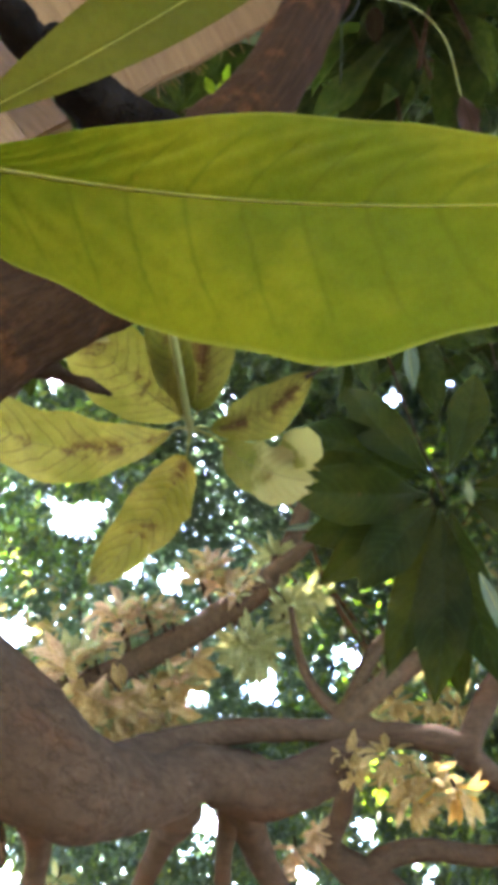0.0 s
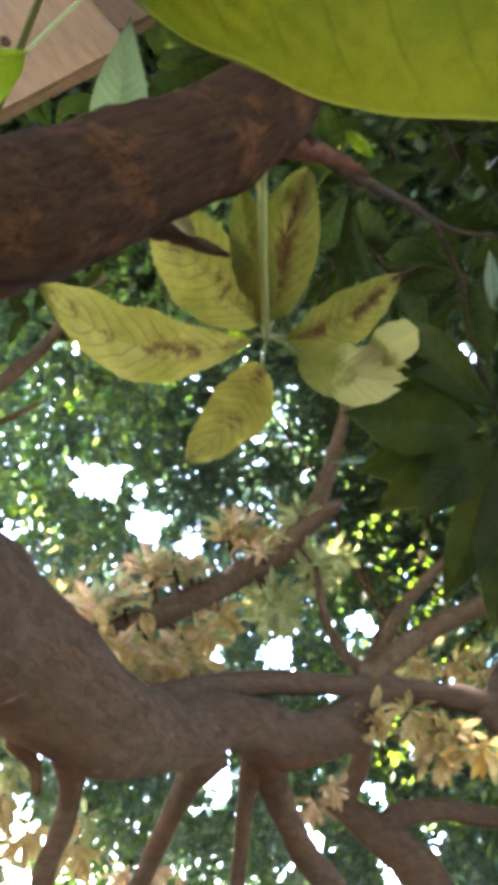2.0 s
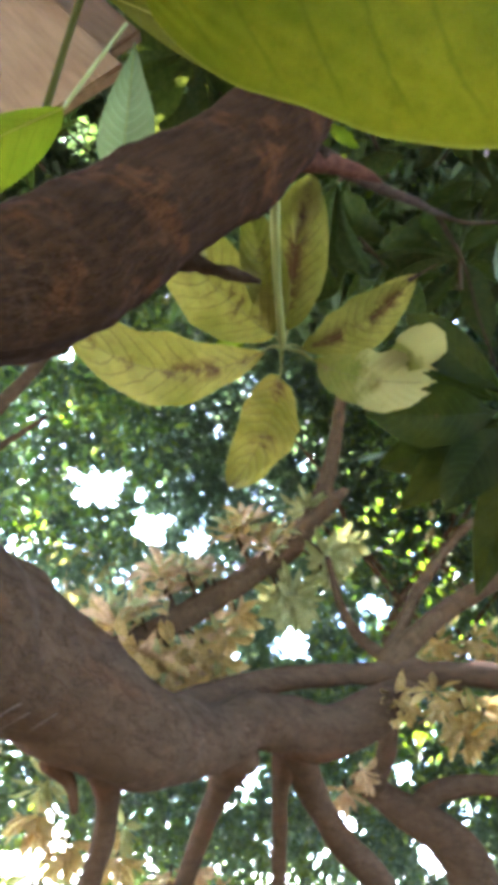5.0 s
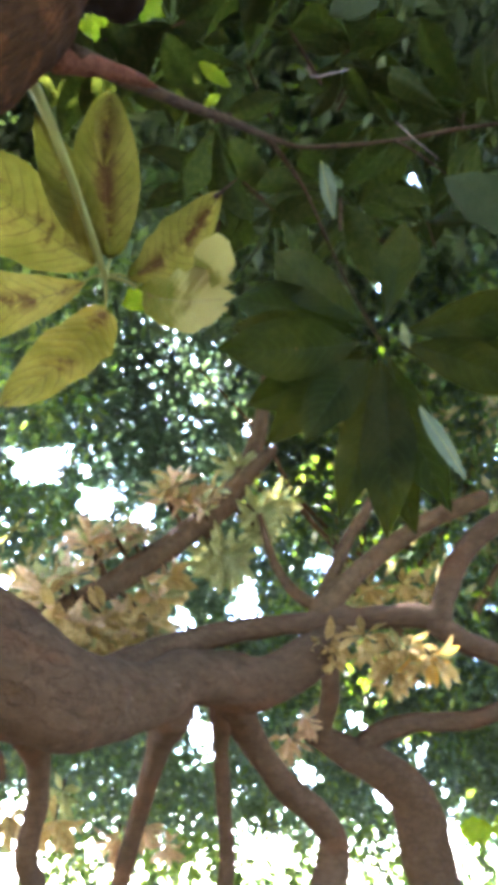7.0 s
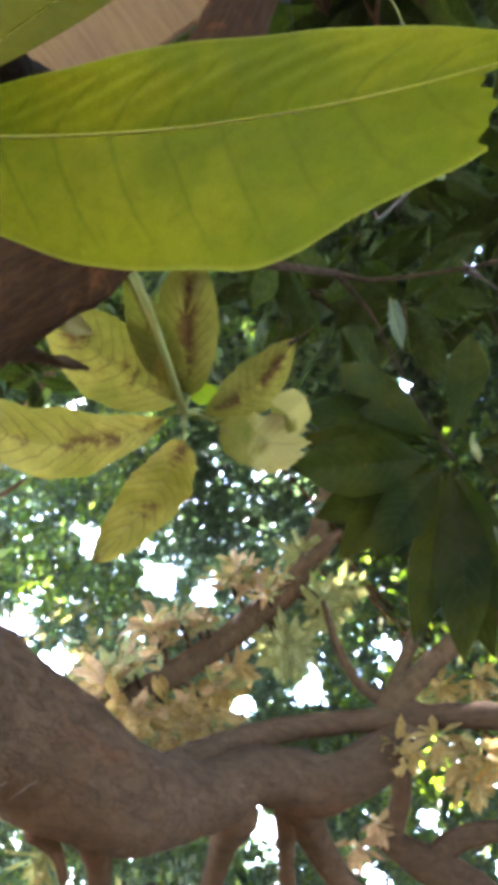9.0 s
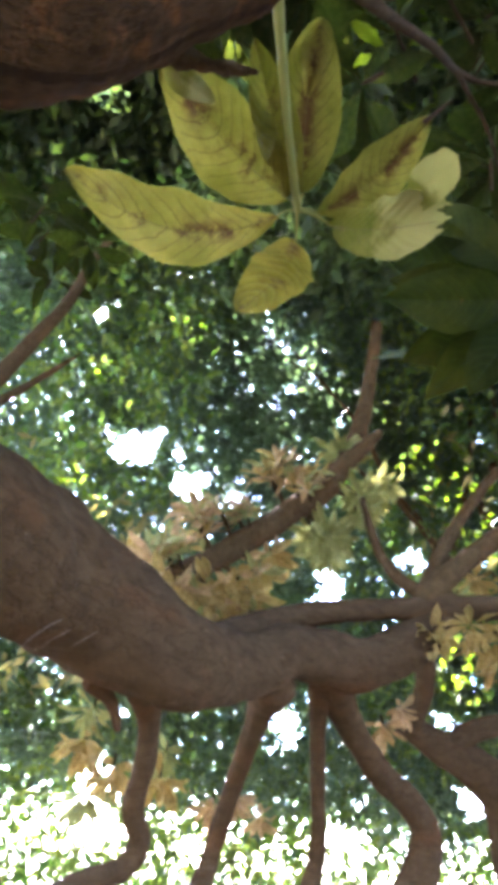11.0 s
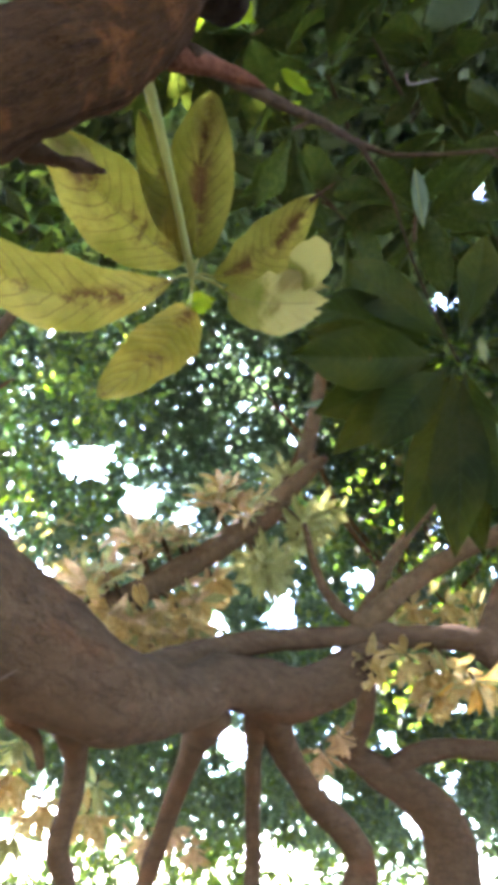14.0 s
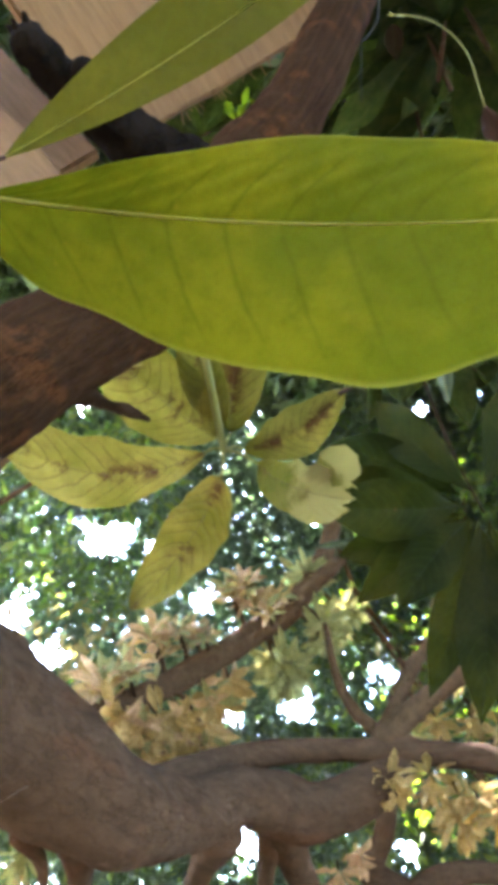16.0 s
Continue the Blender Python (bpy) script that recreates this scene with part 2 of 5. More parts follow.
def fibrous_bark():
    """Red-brown bark in short flakes and fibres that run along the branch."""
    k = Net("bark_red_brown")
    co = k.n.new("ShaderNodeTexCoord")
    along = k.mapped(co.outputs["UV"], (9.0, 16.0, 1.0))
    flake = k.noise(along, 3.2, 6.0, 0.62)
    fine = k.noise(co.outputs["Object"], 420.0, 5.0, 0.7)
    broad = k.noise(co.outputs["Object"], 26.0, 3.0)
    patch = k.noise(co.outputs["Object"], 70.0, 5.0, 0.65)
    colour = k.mix(k.ramp(flake, 0.35, 0.66), (0.0215, 0.0098, 0.0034), (0.0335, 0.0150, 0.0048))
    colour = k.mix(k.math("MULTIPLY", k.math("MULTIPLY", k.ramp(broad, 0.48, 0.62), k.ramp(patch, 0.42, 0.62)), 0.5), colour, (0.105, 0.036, 0.009))
    colour = k.mix(k.math("MULTIPLY", k.ramp(fine, 0.55, 0.8), 0.25), colour, (0.050, 0.031, 0.017))
    crack = k.ramp(k.math("ABSOLUTE", k.math("SUBTRACT", k.noise(along, 2.3, 5.0, 0.6), 0.5)), 0.0, 0.03)
    colour = k.mix(k.math("MULTIPLY", k.math("SUBTRACT", 1.0, crack), 0.3), colour, (0.008, 0.004, 0.003))
    h = k.math("ADD", k.math("ADD", flake, k.math("MULTIPLY", fine, 0.3)), k.math("MULTIPLY", crack, 0.35))
    return k.surface(colour, 0.85, k.bump(h, 1.0, 0.0035), spec=0.02)


NEAR_BARK = fibrous_bark()


def collar_bark():
    """Smooth red-brown bark of a swollen branch end, with one patch torn to the orange inner bark."""
    k = Net("bark_collar")
    co = k.n.new("ShaderNodeTexCoord")
    broad = k.noise(co.outputs["Object"], 70.0, 4.0, 0.6)
    mid = k.noise(co.outputs["Object"], 230.0, 5.0, 0.65)
    fine = k.noise(co.outputs["Object"], 900.0, 4.0, 0.7)
    colour = k.mix(k.ramp(broad, 0.35, 0.66), (0.0200, 0.0078, 0.0036), (0.0400, 0.0158, 0.0076))
    colour = k.mix(k.math("MULTIPLY", k.ramp(mid, 0.45, 0.72), 0.5), colour, (0.054, 0.024, 0.0125))
    colour = k.mix(k.math("MULTIPLY", k.ramp(fine, 0.5, 0.8), 0.4), colour, (0.012, 0.005, 0.003))
    far = k.n.new("ShaderNodeVectorMath")
    far.operation = "DISTANCE"
    k.l.new(co.outputs["Object"], far.inputs[0])
    far.inputs[1].default_value = (0.007, -0.112, -0.162)
    torn_at = k.math("ADD", far.outputs["Value"], k.math("MULTIPLY", k.math("SUBTRACT", k.noise(co.outputs["Object"], 190.0, 5.0, 0.65), 0.5), 0.030))
    colour = k.mix(k.math("MULTIPLY", k.math("SUBTRACT", 1.0, k.ramp(torn_at, 0.004, 0.011)), 0.65), colour, (0.090, 0.028, 0.0070))
    h = k.math("ADD", k.math("MULTIPLY", mid, 0.8), k.math("MULTIPLY", fine, 0.3))
    return k.surface(colour, 0.7, k.bump(h, 1.0, 0.0025), spec=0.05)


COLLAR_BARK = collar_bark()
DEAD_BARK = bark_material("bark_dead", (0.0065, 0.0045, 0.0026), (0.012, 0.0078, 0.0045), (0.015, 0.0085, 0.0048), 1.2, 0.5, grey_amount=0.05, spec=0.02)
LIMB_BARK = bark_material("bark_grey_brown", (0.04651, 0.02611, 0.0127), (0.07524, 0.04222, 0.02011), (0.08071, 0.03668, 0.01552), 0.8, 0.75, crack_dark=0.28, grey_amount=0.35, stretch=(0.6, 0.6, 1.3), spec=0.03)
BRANCH_BARK = bark_material("bark_branch", (0.0506, 0.02766, 0.01227), (0.088, 0.05038, 0.02132), (0.1012, 0.04939, 0.01938), 0.7, 0.6, crack_dark=0.2, grey_amount=0.2, spec=0.03)
TWIG_BARK = bark_material("bark_twig", (0.024, 0.01358, 0.00656), (0.042, 0.02473, 0.012), (0.05, 0.02134, 0.0092), 1.6, 0.6, spec=0.02)
# Blue is raised a little to stand in for haze over far leaves.
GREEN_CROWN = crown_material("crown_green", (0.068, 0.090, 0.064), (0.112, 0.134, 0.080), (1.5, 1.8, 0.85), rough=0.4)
# Darker copy of the crown green: shade put into the colour.
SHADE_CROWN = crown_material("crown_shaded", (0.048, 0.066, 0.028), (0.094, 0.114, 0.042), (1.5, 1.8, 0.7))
# Lighter copy for foliage in the sun, with that light in the colour.
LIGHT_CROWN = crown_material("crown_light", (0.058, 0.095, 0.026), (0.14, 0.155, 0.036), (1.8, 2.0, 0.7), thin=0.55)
# Yellow-green partly stands in for sunlight; holes above LIT let sun in too.
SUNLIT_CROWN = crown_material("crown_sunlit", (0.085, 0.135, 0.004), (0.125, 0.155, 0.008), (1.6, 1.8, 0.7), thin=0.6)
BROWN_CROWN = crown_material("crown_brown", (0.26, 0.20, 0.09), (0.17, 0.17, 0.05), (1.6, 1.5, 0.9), thin=0.5)


def plank_material():
    k = Net("weathered_plank")
    co = k.n.new("ShaderNodeTexCoord")
    vec = k.mapped(co.outputs["Object"], (1.0, 9.0, 9.0))
    grain = k.noise(vec, 18.0, 6.0, 0.65)
    broad = k.noise(co.outputs["Object"], 6.0, 3.0)
    colour = k.mix(k.ramp(grain, 0.3, 0.7), (0.115, 0.058, 0.017), (0.160, 0.083, 0.026))
    colour = k.mix(k.math("MULTIPLY", k.ramp(broad, 0.45, 0.65), 0.4), colour, (0.090, 0.046, 0.018))
    speck = k.ramp(k.noise(co.outputs["Object"], 70.0, 3.0), 0.68, 0.74)
    colour = k.mix(k.math("MULTIPLY", speck, 0.5), colour, (0.10, 0.06, 0.035))
    return k.surface(colour, 0.75, k.bump(grain, 0.5, 0.003), spec=0.1)


PLANK = plank_material()
KNOT = Net("plank_knot").surface((0.030, 0.014, 0.006), 0.8, spec=0.05)
k = Net("stalk_green")
co = k.n.new("ShaderNodeTexCoord")
xyz = k.n.new("ShaderNodeSeparateXYZ")
k.l.new(co.outputs["UV"], xyz.inputs[0])
tone = k.mix(k.ramp(k.math("ADD", xyz.outputs[0], k.math("MULTIPLY", k.noise(co.outputs["Object"], 90.0), 0.2)), 0.42, 0.68), (0.040, 0.019, 0.008), (0.044, 0.038, 0.006))
STALK = k.surface(tone, 0.85, k.bump(k.noise(co.outputs["Object"], 300.0, 4.0), 0.3, 0.001), spec=0.04)
SCAR = bark_material("scar", (0.0425, 0.01445, 0.0044), (0.09775, 0.034, 0.0092), (0.136, 0.0527, 0.016), 5.0, 0.6)
TORN_BARK = bark_material("bark_torn", (0.02976, 0.01287, 0.007949), (0.0744, 0.03588, 0.02385), (0.04712, 0.01794, 0.0106), 3.0, 0.6, grey_amount=0.3)
RIM_BARK = bark_material("bark_rim", (0.024, 0.011, 0.007), (0.060, 0.031, 0.020), (0.095, 0.040, 0.018), 3.0, 0.6, grey_amount=0.3)
FRAY = bark_material("frayed_bark", (0.085, 0.056, 0.040), (0.145, 0.104, 0.076), (0.12, 0.070, 0.046), 2.0, 0.3, grey_amount=0.2)
SALMON = bark_material("split_wood", (0.035, 0.01143, 0.0048), (0.0945, 0.03608, 0.01728), (0.0595, 0.01684, 0.00576), 2.5, 0.5, grey_amount=0.25, spec=0.02)
CORD = Net("grey_cord").surface((0.022, 0.023, 0.015), 0.85, spec=0.1)


def ground_material():
    k = Net("leaf_litter")
    co = k.n.new("ShaderNodeTexCoord")
    a = k.noise(co.outputs["Object"], 1.1, 5.0)
    b = k.noise(co.outputs["Object"], 14.0, 6.0, 0.7)
    colour = k.mix(k.ramp(b, 0.35, 0.65), (0.11, 0.08, 0.05), (0.30, 0.23, 0.14))
    colour = k.mix(k.math("MULTIPLY", k.ramp(a, 0.5, 0.62), 0.7), colour, (0.06, 0.085, 0.03))
    return k.surface(colour, 0.95, k.bump(b, 0.8, 0.03))


# ---- builders ----
def thing(name, at, label, category, group="", kind=""):
    e = new(name)
    e.empty_display_size = 0.05
    e.location = at
    return tagged(e, label, category, group, kind)


def place(o):
    """Where a thing or part that only has been moved stands."""
    p = Vector(o.location)
    while o.parent:
        o = o.parent
        p += o.location
    return p


def part(name, verts, faces, mat, parent=None, label="", uvs=None, smooth=True, kind=""):
    me = bpy.data.meshes.new(name)
    verts = np.asarray(verts, dtype=float)
    if parent is not None:
        verts = verts - np.array(place(parent))
    me.from_pydata(verts.tolist(), [], faces)
    if uvs is not None:
        layer = me.uv_layers.new(name="UVMap")
        idx = np.empty(len(me.loops), dtype=np.int32)
        me.loops.foreach_get("vertex_index", idx)
        layer.data.foreach_set("uv", np.asarray(uvs, dtype=np.float32)[idx].ravel())
    if smooth:
        me.polygons.foreach_set("use_smooth", np.ones(len(me.polygons), dtype=bool))
    me.materials.append(mat)
    ob = new(name, me)
    ob.parent = parent
    if label:
        ob["label"] = label
    if kind:
        ob["kind"] = kind
    return ob


def spline(points, steps):
    """Points along a smooth line through the given ones."""
    p = [np.array(q, dtype=float) for q in points]
    p = [2 * p[0] - p[1], *p, 2 * p[-1] - p[-2]]
    out = []
    for i in range(1, len(p) - 2):
        a, b, c, d = p[i - 1], p[i], p[i + 1], p[i + 2]
        for s in np.linspace(0, 1, steps, endpoint=False):
            out.append(0.5 * (2 * b + (c - a) * s + (2 * a - 5 * b + 4 * c - d) * s * s + (3 * b - a - 3 * c + d) * s ** 3))
    return np.array(out + [p[-2]])


def tube(points, radii, sides=14, steps=8, rough=0.0, grain=10.0, seed=0.0):
    """A limb with rounded ends along a smooth line; rough: how far its surface swells and sinks, in parts of its radius."""
    line = spline(points, steps)
    rad = spline([(r,) for r in radii], steps)[:, 0]
    step = np.gradient(line, axis=0)
    step /= np.linalg.norm(step, axis=1)[:, None]
    n = np.cross(step[0], (0.3, 0.2, 0.93))
    n /= np.linalg.norm(n)
    ext = [(-0.6, 0.35), (-0.35, 0.75)]
    rings, axis, dirs = [], [], []
    for i, (p, t) in enumerate(zip(line, step)):
        n = n - t * (n @ t)
        n /= np.linalg.norm(n)
        dirs.append((n.copy(), np.cross(t, n)))
    full = [(line[0] + step[0] * rad[0] * e, rad[0] * f, dirs[0]) for e, f in ext]
    full += [(p, r, d) for p, r, d in zip(line, rad, dirs)]
    full += [(line[-1] - step[-1] * rad[-1] * e, rad[-1] * f, dirs[-1]) for e, f in reversed(ext)]
    verts, uvs = [], []
    for i, (p, r, (a, b)) in enumerate(full):
        for j in range(sides):
            w = 2 * math.pi * j / sides
            d = a * math.cos(w) + b * math.sin(w)
            q = p + d * r
            if rough:
                v = Vector(q) * grain + Vector((seed, seed, seed))
                q = q + d * r * rough * (noise.noise(v) + 0.5 * noise.noise(v * 2.7))
            verts.append(q)
            uvs.append((i / len(full), j / sides))
    m = len(full)
    faces = [(i * sides + j, i * sides + (j + 1) % sides, (i + 1) * sides + (j + 1) % sides, (i + 1) * sides + j) for i in range(m - 1) for j in range(sides)]
    faces += [tuple(reversed(range(sides))), tuple((m - 1) * sides + j for j in range(sides))]
    return verts, faces, uvs


def limb(name, points, radii, mat, parent, label="", **k):
    v, f, uv = tube(points, radii, **k)
    return part(name, v, f, mat, parent, label, uv)


def blade(length, width, peak=0.5, fold=(0.25, 0.25), arch=0.0, sweep=0.0, wave=0.0, ragged=0.0, seed=0, nu=26, nv=10, bite=None, sharp=0.85, twist=0.0, lean=0.0, pucker=0.0, other=None):
    """A leaf blade from the origin along x, its face towards z. Returns points, faces, uvs and the midrib's line."""
    rnd = random.Random(seed)
    ph, ph2 = rnd.uniform(0, 6.28), rnd.uniform(0, 6.28)
    a = math.log(0.5) / math.log(peak)
    verts, uvs, rib = [], [], []
    for i in range(nu + 1):
        rib.append((i / nu * length, sweep * length * 4 * i / nu * (1 - i / nu), arch * length * 4 * i / nu * (1 - i / nu)))
        for j in range(-nv, nv + 1):
            v = j / nv
            u = min(i / nu, bite(v)) if bite else i / nu
            w = 0.5 * width * max(0.0, math.sin(math.pi * u ** a)) ** sharp
            if other and v > 0:
                w = 0.5 * width * other[0] * max(0.0, math.sin(math.pi * u ** (math.log(0.5) / math.log(other[1])))) ** other[2]
                w *= 1 - other[3] * min(1.0, max(0.0, (u - 0.70) / 0.24))
            s = max(w, 0.012 * width) * abs(v)
            arc = arch * length * 4 * u * (1 - u)
            bend = sweep * length * 4 * u * (1 - u)
            turn = lean + twist * u
            if ragged:
                s *= 1 + ragged * noise.noise(Vector((u * 7 + seed, (1 if v > 0 else -1) * 3.1, seed * 0.37))) * abs(v)
            f = fold[0] if v < 0 else fold[1]
            y = math.copysign(1, v) * s * math.cos(f) if v else 0.0
            z = s * math.sin(f) - 0.25 * s * s / max(width, 1e-6)
            z += wave * width * abs(v) ** 2 * math.sin(9 * u + (ph if v > 0 else ph2))
            if pucker:
                z += pucker * width * math.sin(2 * math.pi * (12 * u - 3.5 * abs(v) ** 1.3)) * abs(v) * (1 - abs(v)) * 2
            y, z = y * math.cos(turn) - z * math.sin(turn), y * math.sin(turn) + z * math.cos(turn)
            verts.append((u * length, bend + y, arc + z))
            uvs.append((u, 0.5 + 0.5 * v))
    k = 2 * nv + 1
    faces = []
    for i in range(nu):
        for j in range(2 * nv):
            if bite and i / nu >= max(bite(j / nv - 1), bite((j + 1) / nv - 1)):
                continue
            faces.append((i * k + j, (i + 1) * k + j, (i + 1) * k + j + 1, i * k + j + 1))
    return verts, faces, uvs, rib


def leaf_pose(base, tip, face):
    """The pose of a blade that runs from base to tip with its face turned to the place `face`."""
    base, tip, face = Vector(base), Vector(tip), Vector(face)
    x = (tip - base).normalized()
    z = face - (base + tip) / 2
    z = (z - x * z.dot(x)).normalized()
    y = z.cross(x)
    return Matrix((x, y, z)).transposed().to_4x4(), (tip - base).length, Matrix.Translation(base)


def leaf(base, tip, face, width, mat, parent, label="", rib=True, rib_mat=None, name="leaf", rib_end=1.0, **k):
    """A large leaf with its midrib as a piece of its own."""
    turn, length, move = leaf_pose(base, tip, face)
    m = move @ turn
    v, f, uv, line = blade(length, width, **k)
    ob = part(name, [m @ Vector(q) for q in v], f, mat, parent, label, uv)
    if rib:
        line = line[:max(3, int(len(line) * rib_end))]
        n = len(line)
        pick = line[::max(1, n // 7)]
        if pick[-1] != line[-1]:
            pick = pick + [line[-1]]
        rad = [max(0.0003, 0.0075 * width * (1 - 0.8 * i / (len(pick) - 1))) for i in range(len(pick))]
        limb("midrib", [m @ Vector(q) for q in pick], rad, rib_mat or RIB, ob, sides=8, steps=5)
    return ob


VARIANTS = {}


def variant(mat, n):
    """One of a few shared leaf meshes of unit length."""
    key = (mat.name, n)
    if key not in VARIANTS:
        r = random.Random(n * 7 + len(mat.name))
        v, f, uv, _ = blade(1.0, r.uniform(0.30, 0.40) if mat is DARK_LEAF else r.uniform(0.22, 0.34), peak=r.uniform(0.55, 0.68), fold=(r.uniform(0.1, 0.6), r.uniform(0.1, 0.6)), arch=r.uniform(-0.05, 0.18) if mat is DARK_LEAF else r.uniform(-0.12, 0.3),
                            sweep=r.uniform(-0.06, 0.06), wave=r.uniform(0.02, 0.10), ragged=0.12, seed=n, nu=12, nv=4, twist=r.uniform(-0.5, 0.5))
        me = bpy.data.meshes.new("leaf")
        me.from_pydata(v, [], f)
        layer = me.uv_layers.new(name="UVMap")
        idx = np.empty(len(me.loops), dtype=np.int32)
        me.loops.foreach_get("vertex_index", idx)
        layer.data.foreach_set("uv", np.asarray(uv, dtype=np.float32)[idx].ravel())
        me.polygons.foreach_set("use_smooth", np.ones(len(me.polygons), dtype=bool))
        me.materials.append(mat)
        VARIANTS[key] = me
    return VARIANTS[key]


def whorl(name, at, axis, n, size, mats, label, category, group, seed, opening=(50, 100), droop=0.15, stem=0.0, stem_to=None):
    """A tuft of leaves that spread from one point round an axis."""
    r = random.Random(seed)
    e = thing(name, at, label, category, group)
    axis = Vector(axis).normalized()
    side = axis.orthogonal().normalized()
    for i in range(n):
        a = 2 * math.pi * (i + r.uniform(-0.3, 0.3)) / n * (1 if n < 8 else 2)
        o = radians(r.uniform(*opening))
        d = (Matrix.Rotation(a, 3, axis) @ (axis * math.cos(o) + side * math.sin(o))).normalized()
        d = (d + Vector((0, 0, -droop * r.uniform(0.3, 1.5)))).normalized()
        up = (axis - d * axis.dot(d))
        up = up.normalized() if up.length > 0.1 else d.orthogonal().normalized()
        s = size * r.uniform(0.7, 1.15)
        y = up.cross(d)
        m = Matrix((d, y, up)).transposed().to_4x4()
        ob = new("leaf", variant(mats[r.randrange(len(mats))], r.randrange(4)))
        ob.parent = e
        ob.matrix_local = Matrix.Translation(d * 0.06 * s) @ m @ Matrix.Rotation(r.uniform(-0.5, 0.5), 4, "X") @ Matrix.Diagonal((s, s, s, 1))
    if stem_to is not None:
        a, b = Vector(at), Vector(stem_to)
        mid = (a + b) / 2 + Vector((0, 0, -0.04 * (a - b).length))
        limb("stem", [b, mid, a], [stem * 1.3, stem, stem * 0.8], TWIG_BARK, e, sides=7, steps=4)
    elif stem:
        a = Vector(at)
        limb("stem", [a - axis * size * 0.5, a - axis * size * 0.2, a], [stem, stem, stem * 0.7], TWIG_BARK, e, sides=7, steps=4)
    return e


# ---- ground ----
n = 60
gv, gf = [], []
reach = [-2000, -600, -200, -80, *np.linspace(-40, 40, 41), 80, 200, 600, 2000]
for y in reach:
    for x in reach:
        gv.append((x, y, 0.12 * noise.noise(Vector((x * 0.15, y * 0.15, 0))) if abs(x) < 60 and abs(y) < 60 else 0.0))
k = len(reach)
gf = [(j * k + i, j * k + i + 1, (j + 1) * k + i + 1, (j + 1) * k + i) for j in range(k - 1) for i in range(k - 1)]
tagged(part("ground", gv, gf, ground_material()), "shaded earth with leaf litter and moss under trees", "ground", kind="structure")

# ---- the old tree with the thick limb ----
tree = thing("old_tree", (0.1, 3.4, 0.0), "old tree with thick grey-brown limbs spreading into a green crown", "tree")
J = (-0.005, 2.676, 2.188)
limb("thick_limb", [(-0.916, 1.046, 2.051), (-0.835, 1.240, 2.071), (-0.762, 1.467, 2.078), (-0.659, 1.765, 2.067), (-0.462, 2.003, 1.995), (-0.347, 2.216, 2.015), (-0.238, 2.376, 2.076), (-0.128, 2.521, 2.165), J],
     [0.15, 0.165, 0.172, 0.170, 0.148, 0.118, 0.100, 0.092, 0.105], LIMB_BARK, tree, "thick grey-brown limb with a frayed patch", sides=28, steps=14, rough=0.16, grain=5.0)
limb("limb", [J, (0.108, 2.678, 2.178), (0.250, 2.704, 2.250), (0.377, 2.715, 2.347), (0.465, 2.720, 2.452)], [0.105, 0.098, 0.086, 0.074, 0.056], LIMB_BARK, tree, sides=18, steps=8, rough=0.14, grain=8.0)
limb("branch", [(-0.376, 2.291, 2.115), (-0.233, 2.489, 2.239), (-0.046, 2.583, 2.328), (0.182, 2.666, 2.390), (0.478, 2.675, 2.421), (0.666, 2.587, 2.402), (0.763, 2.516, 2.371)], [0.05, 0.05, 0.045, 0.042, 0.045, 0.046, 0.045], LIMB_BARK, tree, sides=14, rough=0.12, grain=12.0)
limb("branch", [(0.757, 2.519, 2.352), (0.811, 2.510, 2.487), (0.899, 2.479, 2.630), (1.049, 2.435, 2.727), (1.242, 2.384, 2.772), (1.462, 2.301, 2.812)], [0.045, 0.042, 0.042, 0.040, 0.036, 0.03], LIMB_BARK, tree, sides=14, rough=0.12, grain=12.0)
limb("branch", [(0.747, 2.521, 2.353), (0.888, 2.557, 2.281), (1.135, 2.594, 2.218), (1.396, 2.593, 2.184)], [0.045, 0.042, 0.04, 0.035], LIMB_BARK, tree, sides=12, rough=0.12, grain=12.0)
limb("branch", [(0.354, 2.689, 2.433), (0.470, 2.725, 2.580), (0.648, 2.782, 2.751), (0.867, 2.768, 2.891), (1.109, 2.744, 2.991)], [0.05, 0.045, 0.042, 0.042, 0.04], BRANCH_BARK, tree, sides=14, rough=0.12, grain=12.0)
limb("branch", [(0.342, 2.684, 2.452), (0.422, 2.767, 2.629), (0.518, 2.823, 2.838), (0.703, 2.817, 3.099), (0.937, 2.853, 3.321)], [0.035, 0.03, 0.028, 0.022, 0.016], BRANCH_BARK, tree, sides=10, rough=0.1, grain=14.0)
limb("branch", [(0.358, 2.725, 2.479), (0.254, 2.800, 2.592), (0.183, 2.849, 2.745), (0.127, 2.857, 2.963)], [0.03, 0.024, 0.02, 0.014], BRANCH_BARK, tree, sides=10, rough=0.1, grain=14.0)
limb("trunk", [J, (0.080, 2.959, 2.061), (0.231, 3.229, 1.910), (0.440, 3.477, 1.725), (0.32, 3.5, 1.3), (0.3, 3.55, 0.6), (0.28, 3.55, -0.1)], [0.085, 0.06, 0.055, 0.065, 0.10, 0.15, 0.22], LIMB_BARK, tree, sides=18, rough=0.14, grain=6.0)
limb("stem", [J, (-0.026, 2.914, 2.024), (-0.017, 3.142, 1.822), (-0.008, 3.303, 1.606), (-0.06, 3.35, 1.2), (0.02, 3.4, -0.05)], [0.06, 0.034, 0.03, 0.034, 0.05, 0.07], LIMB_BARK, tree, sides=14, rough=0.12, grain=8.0)
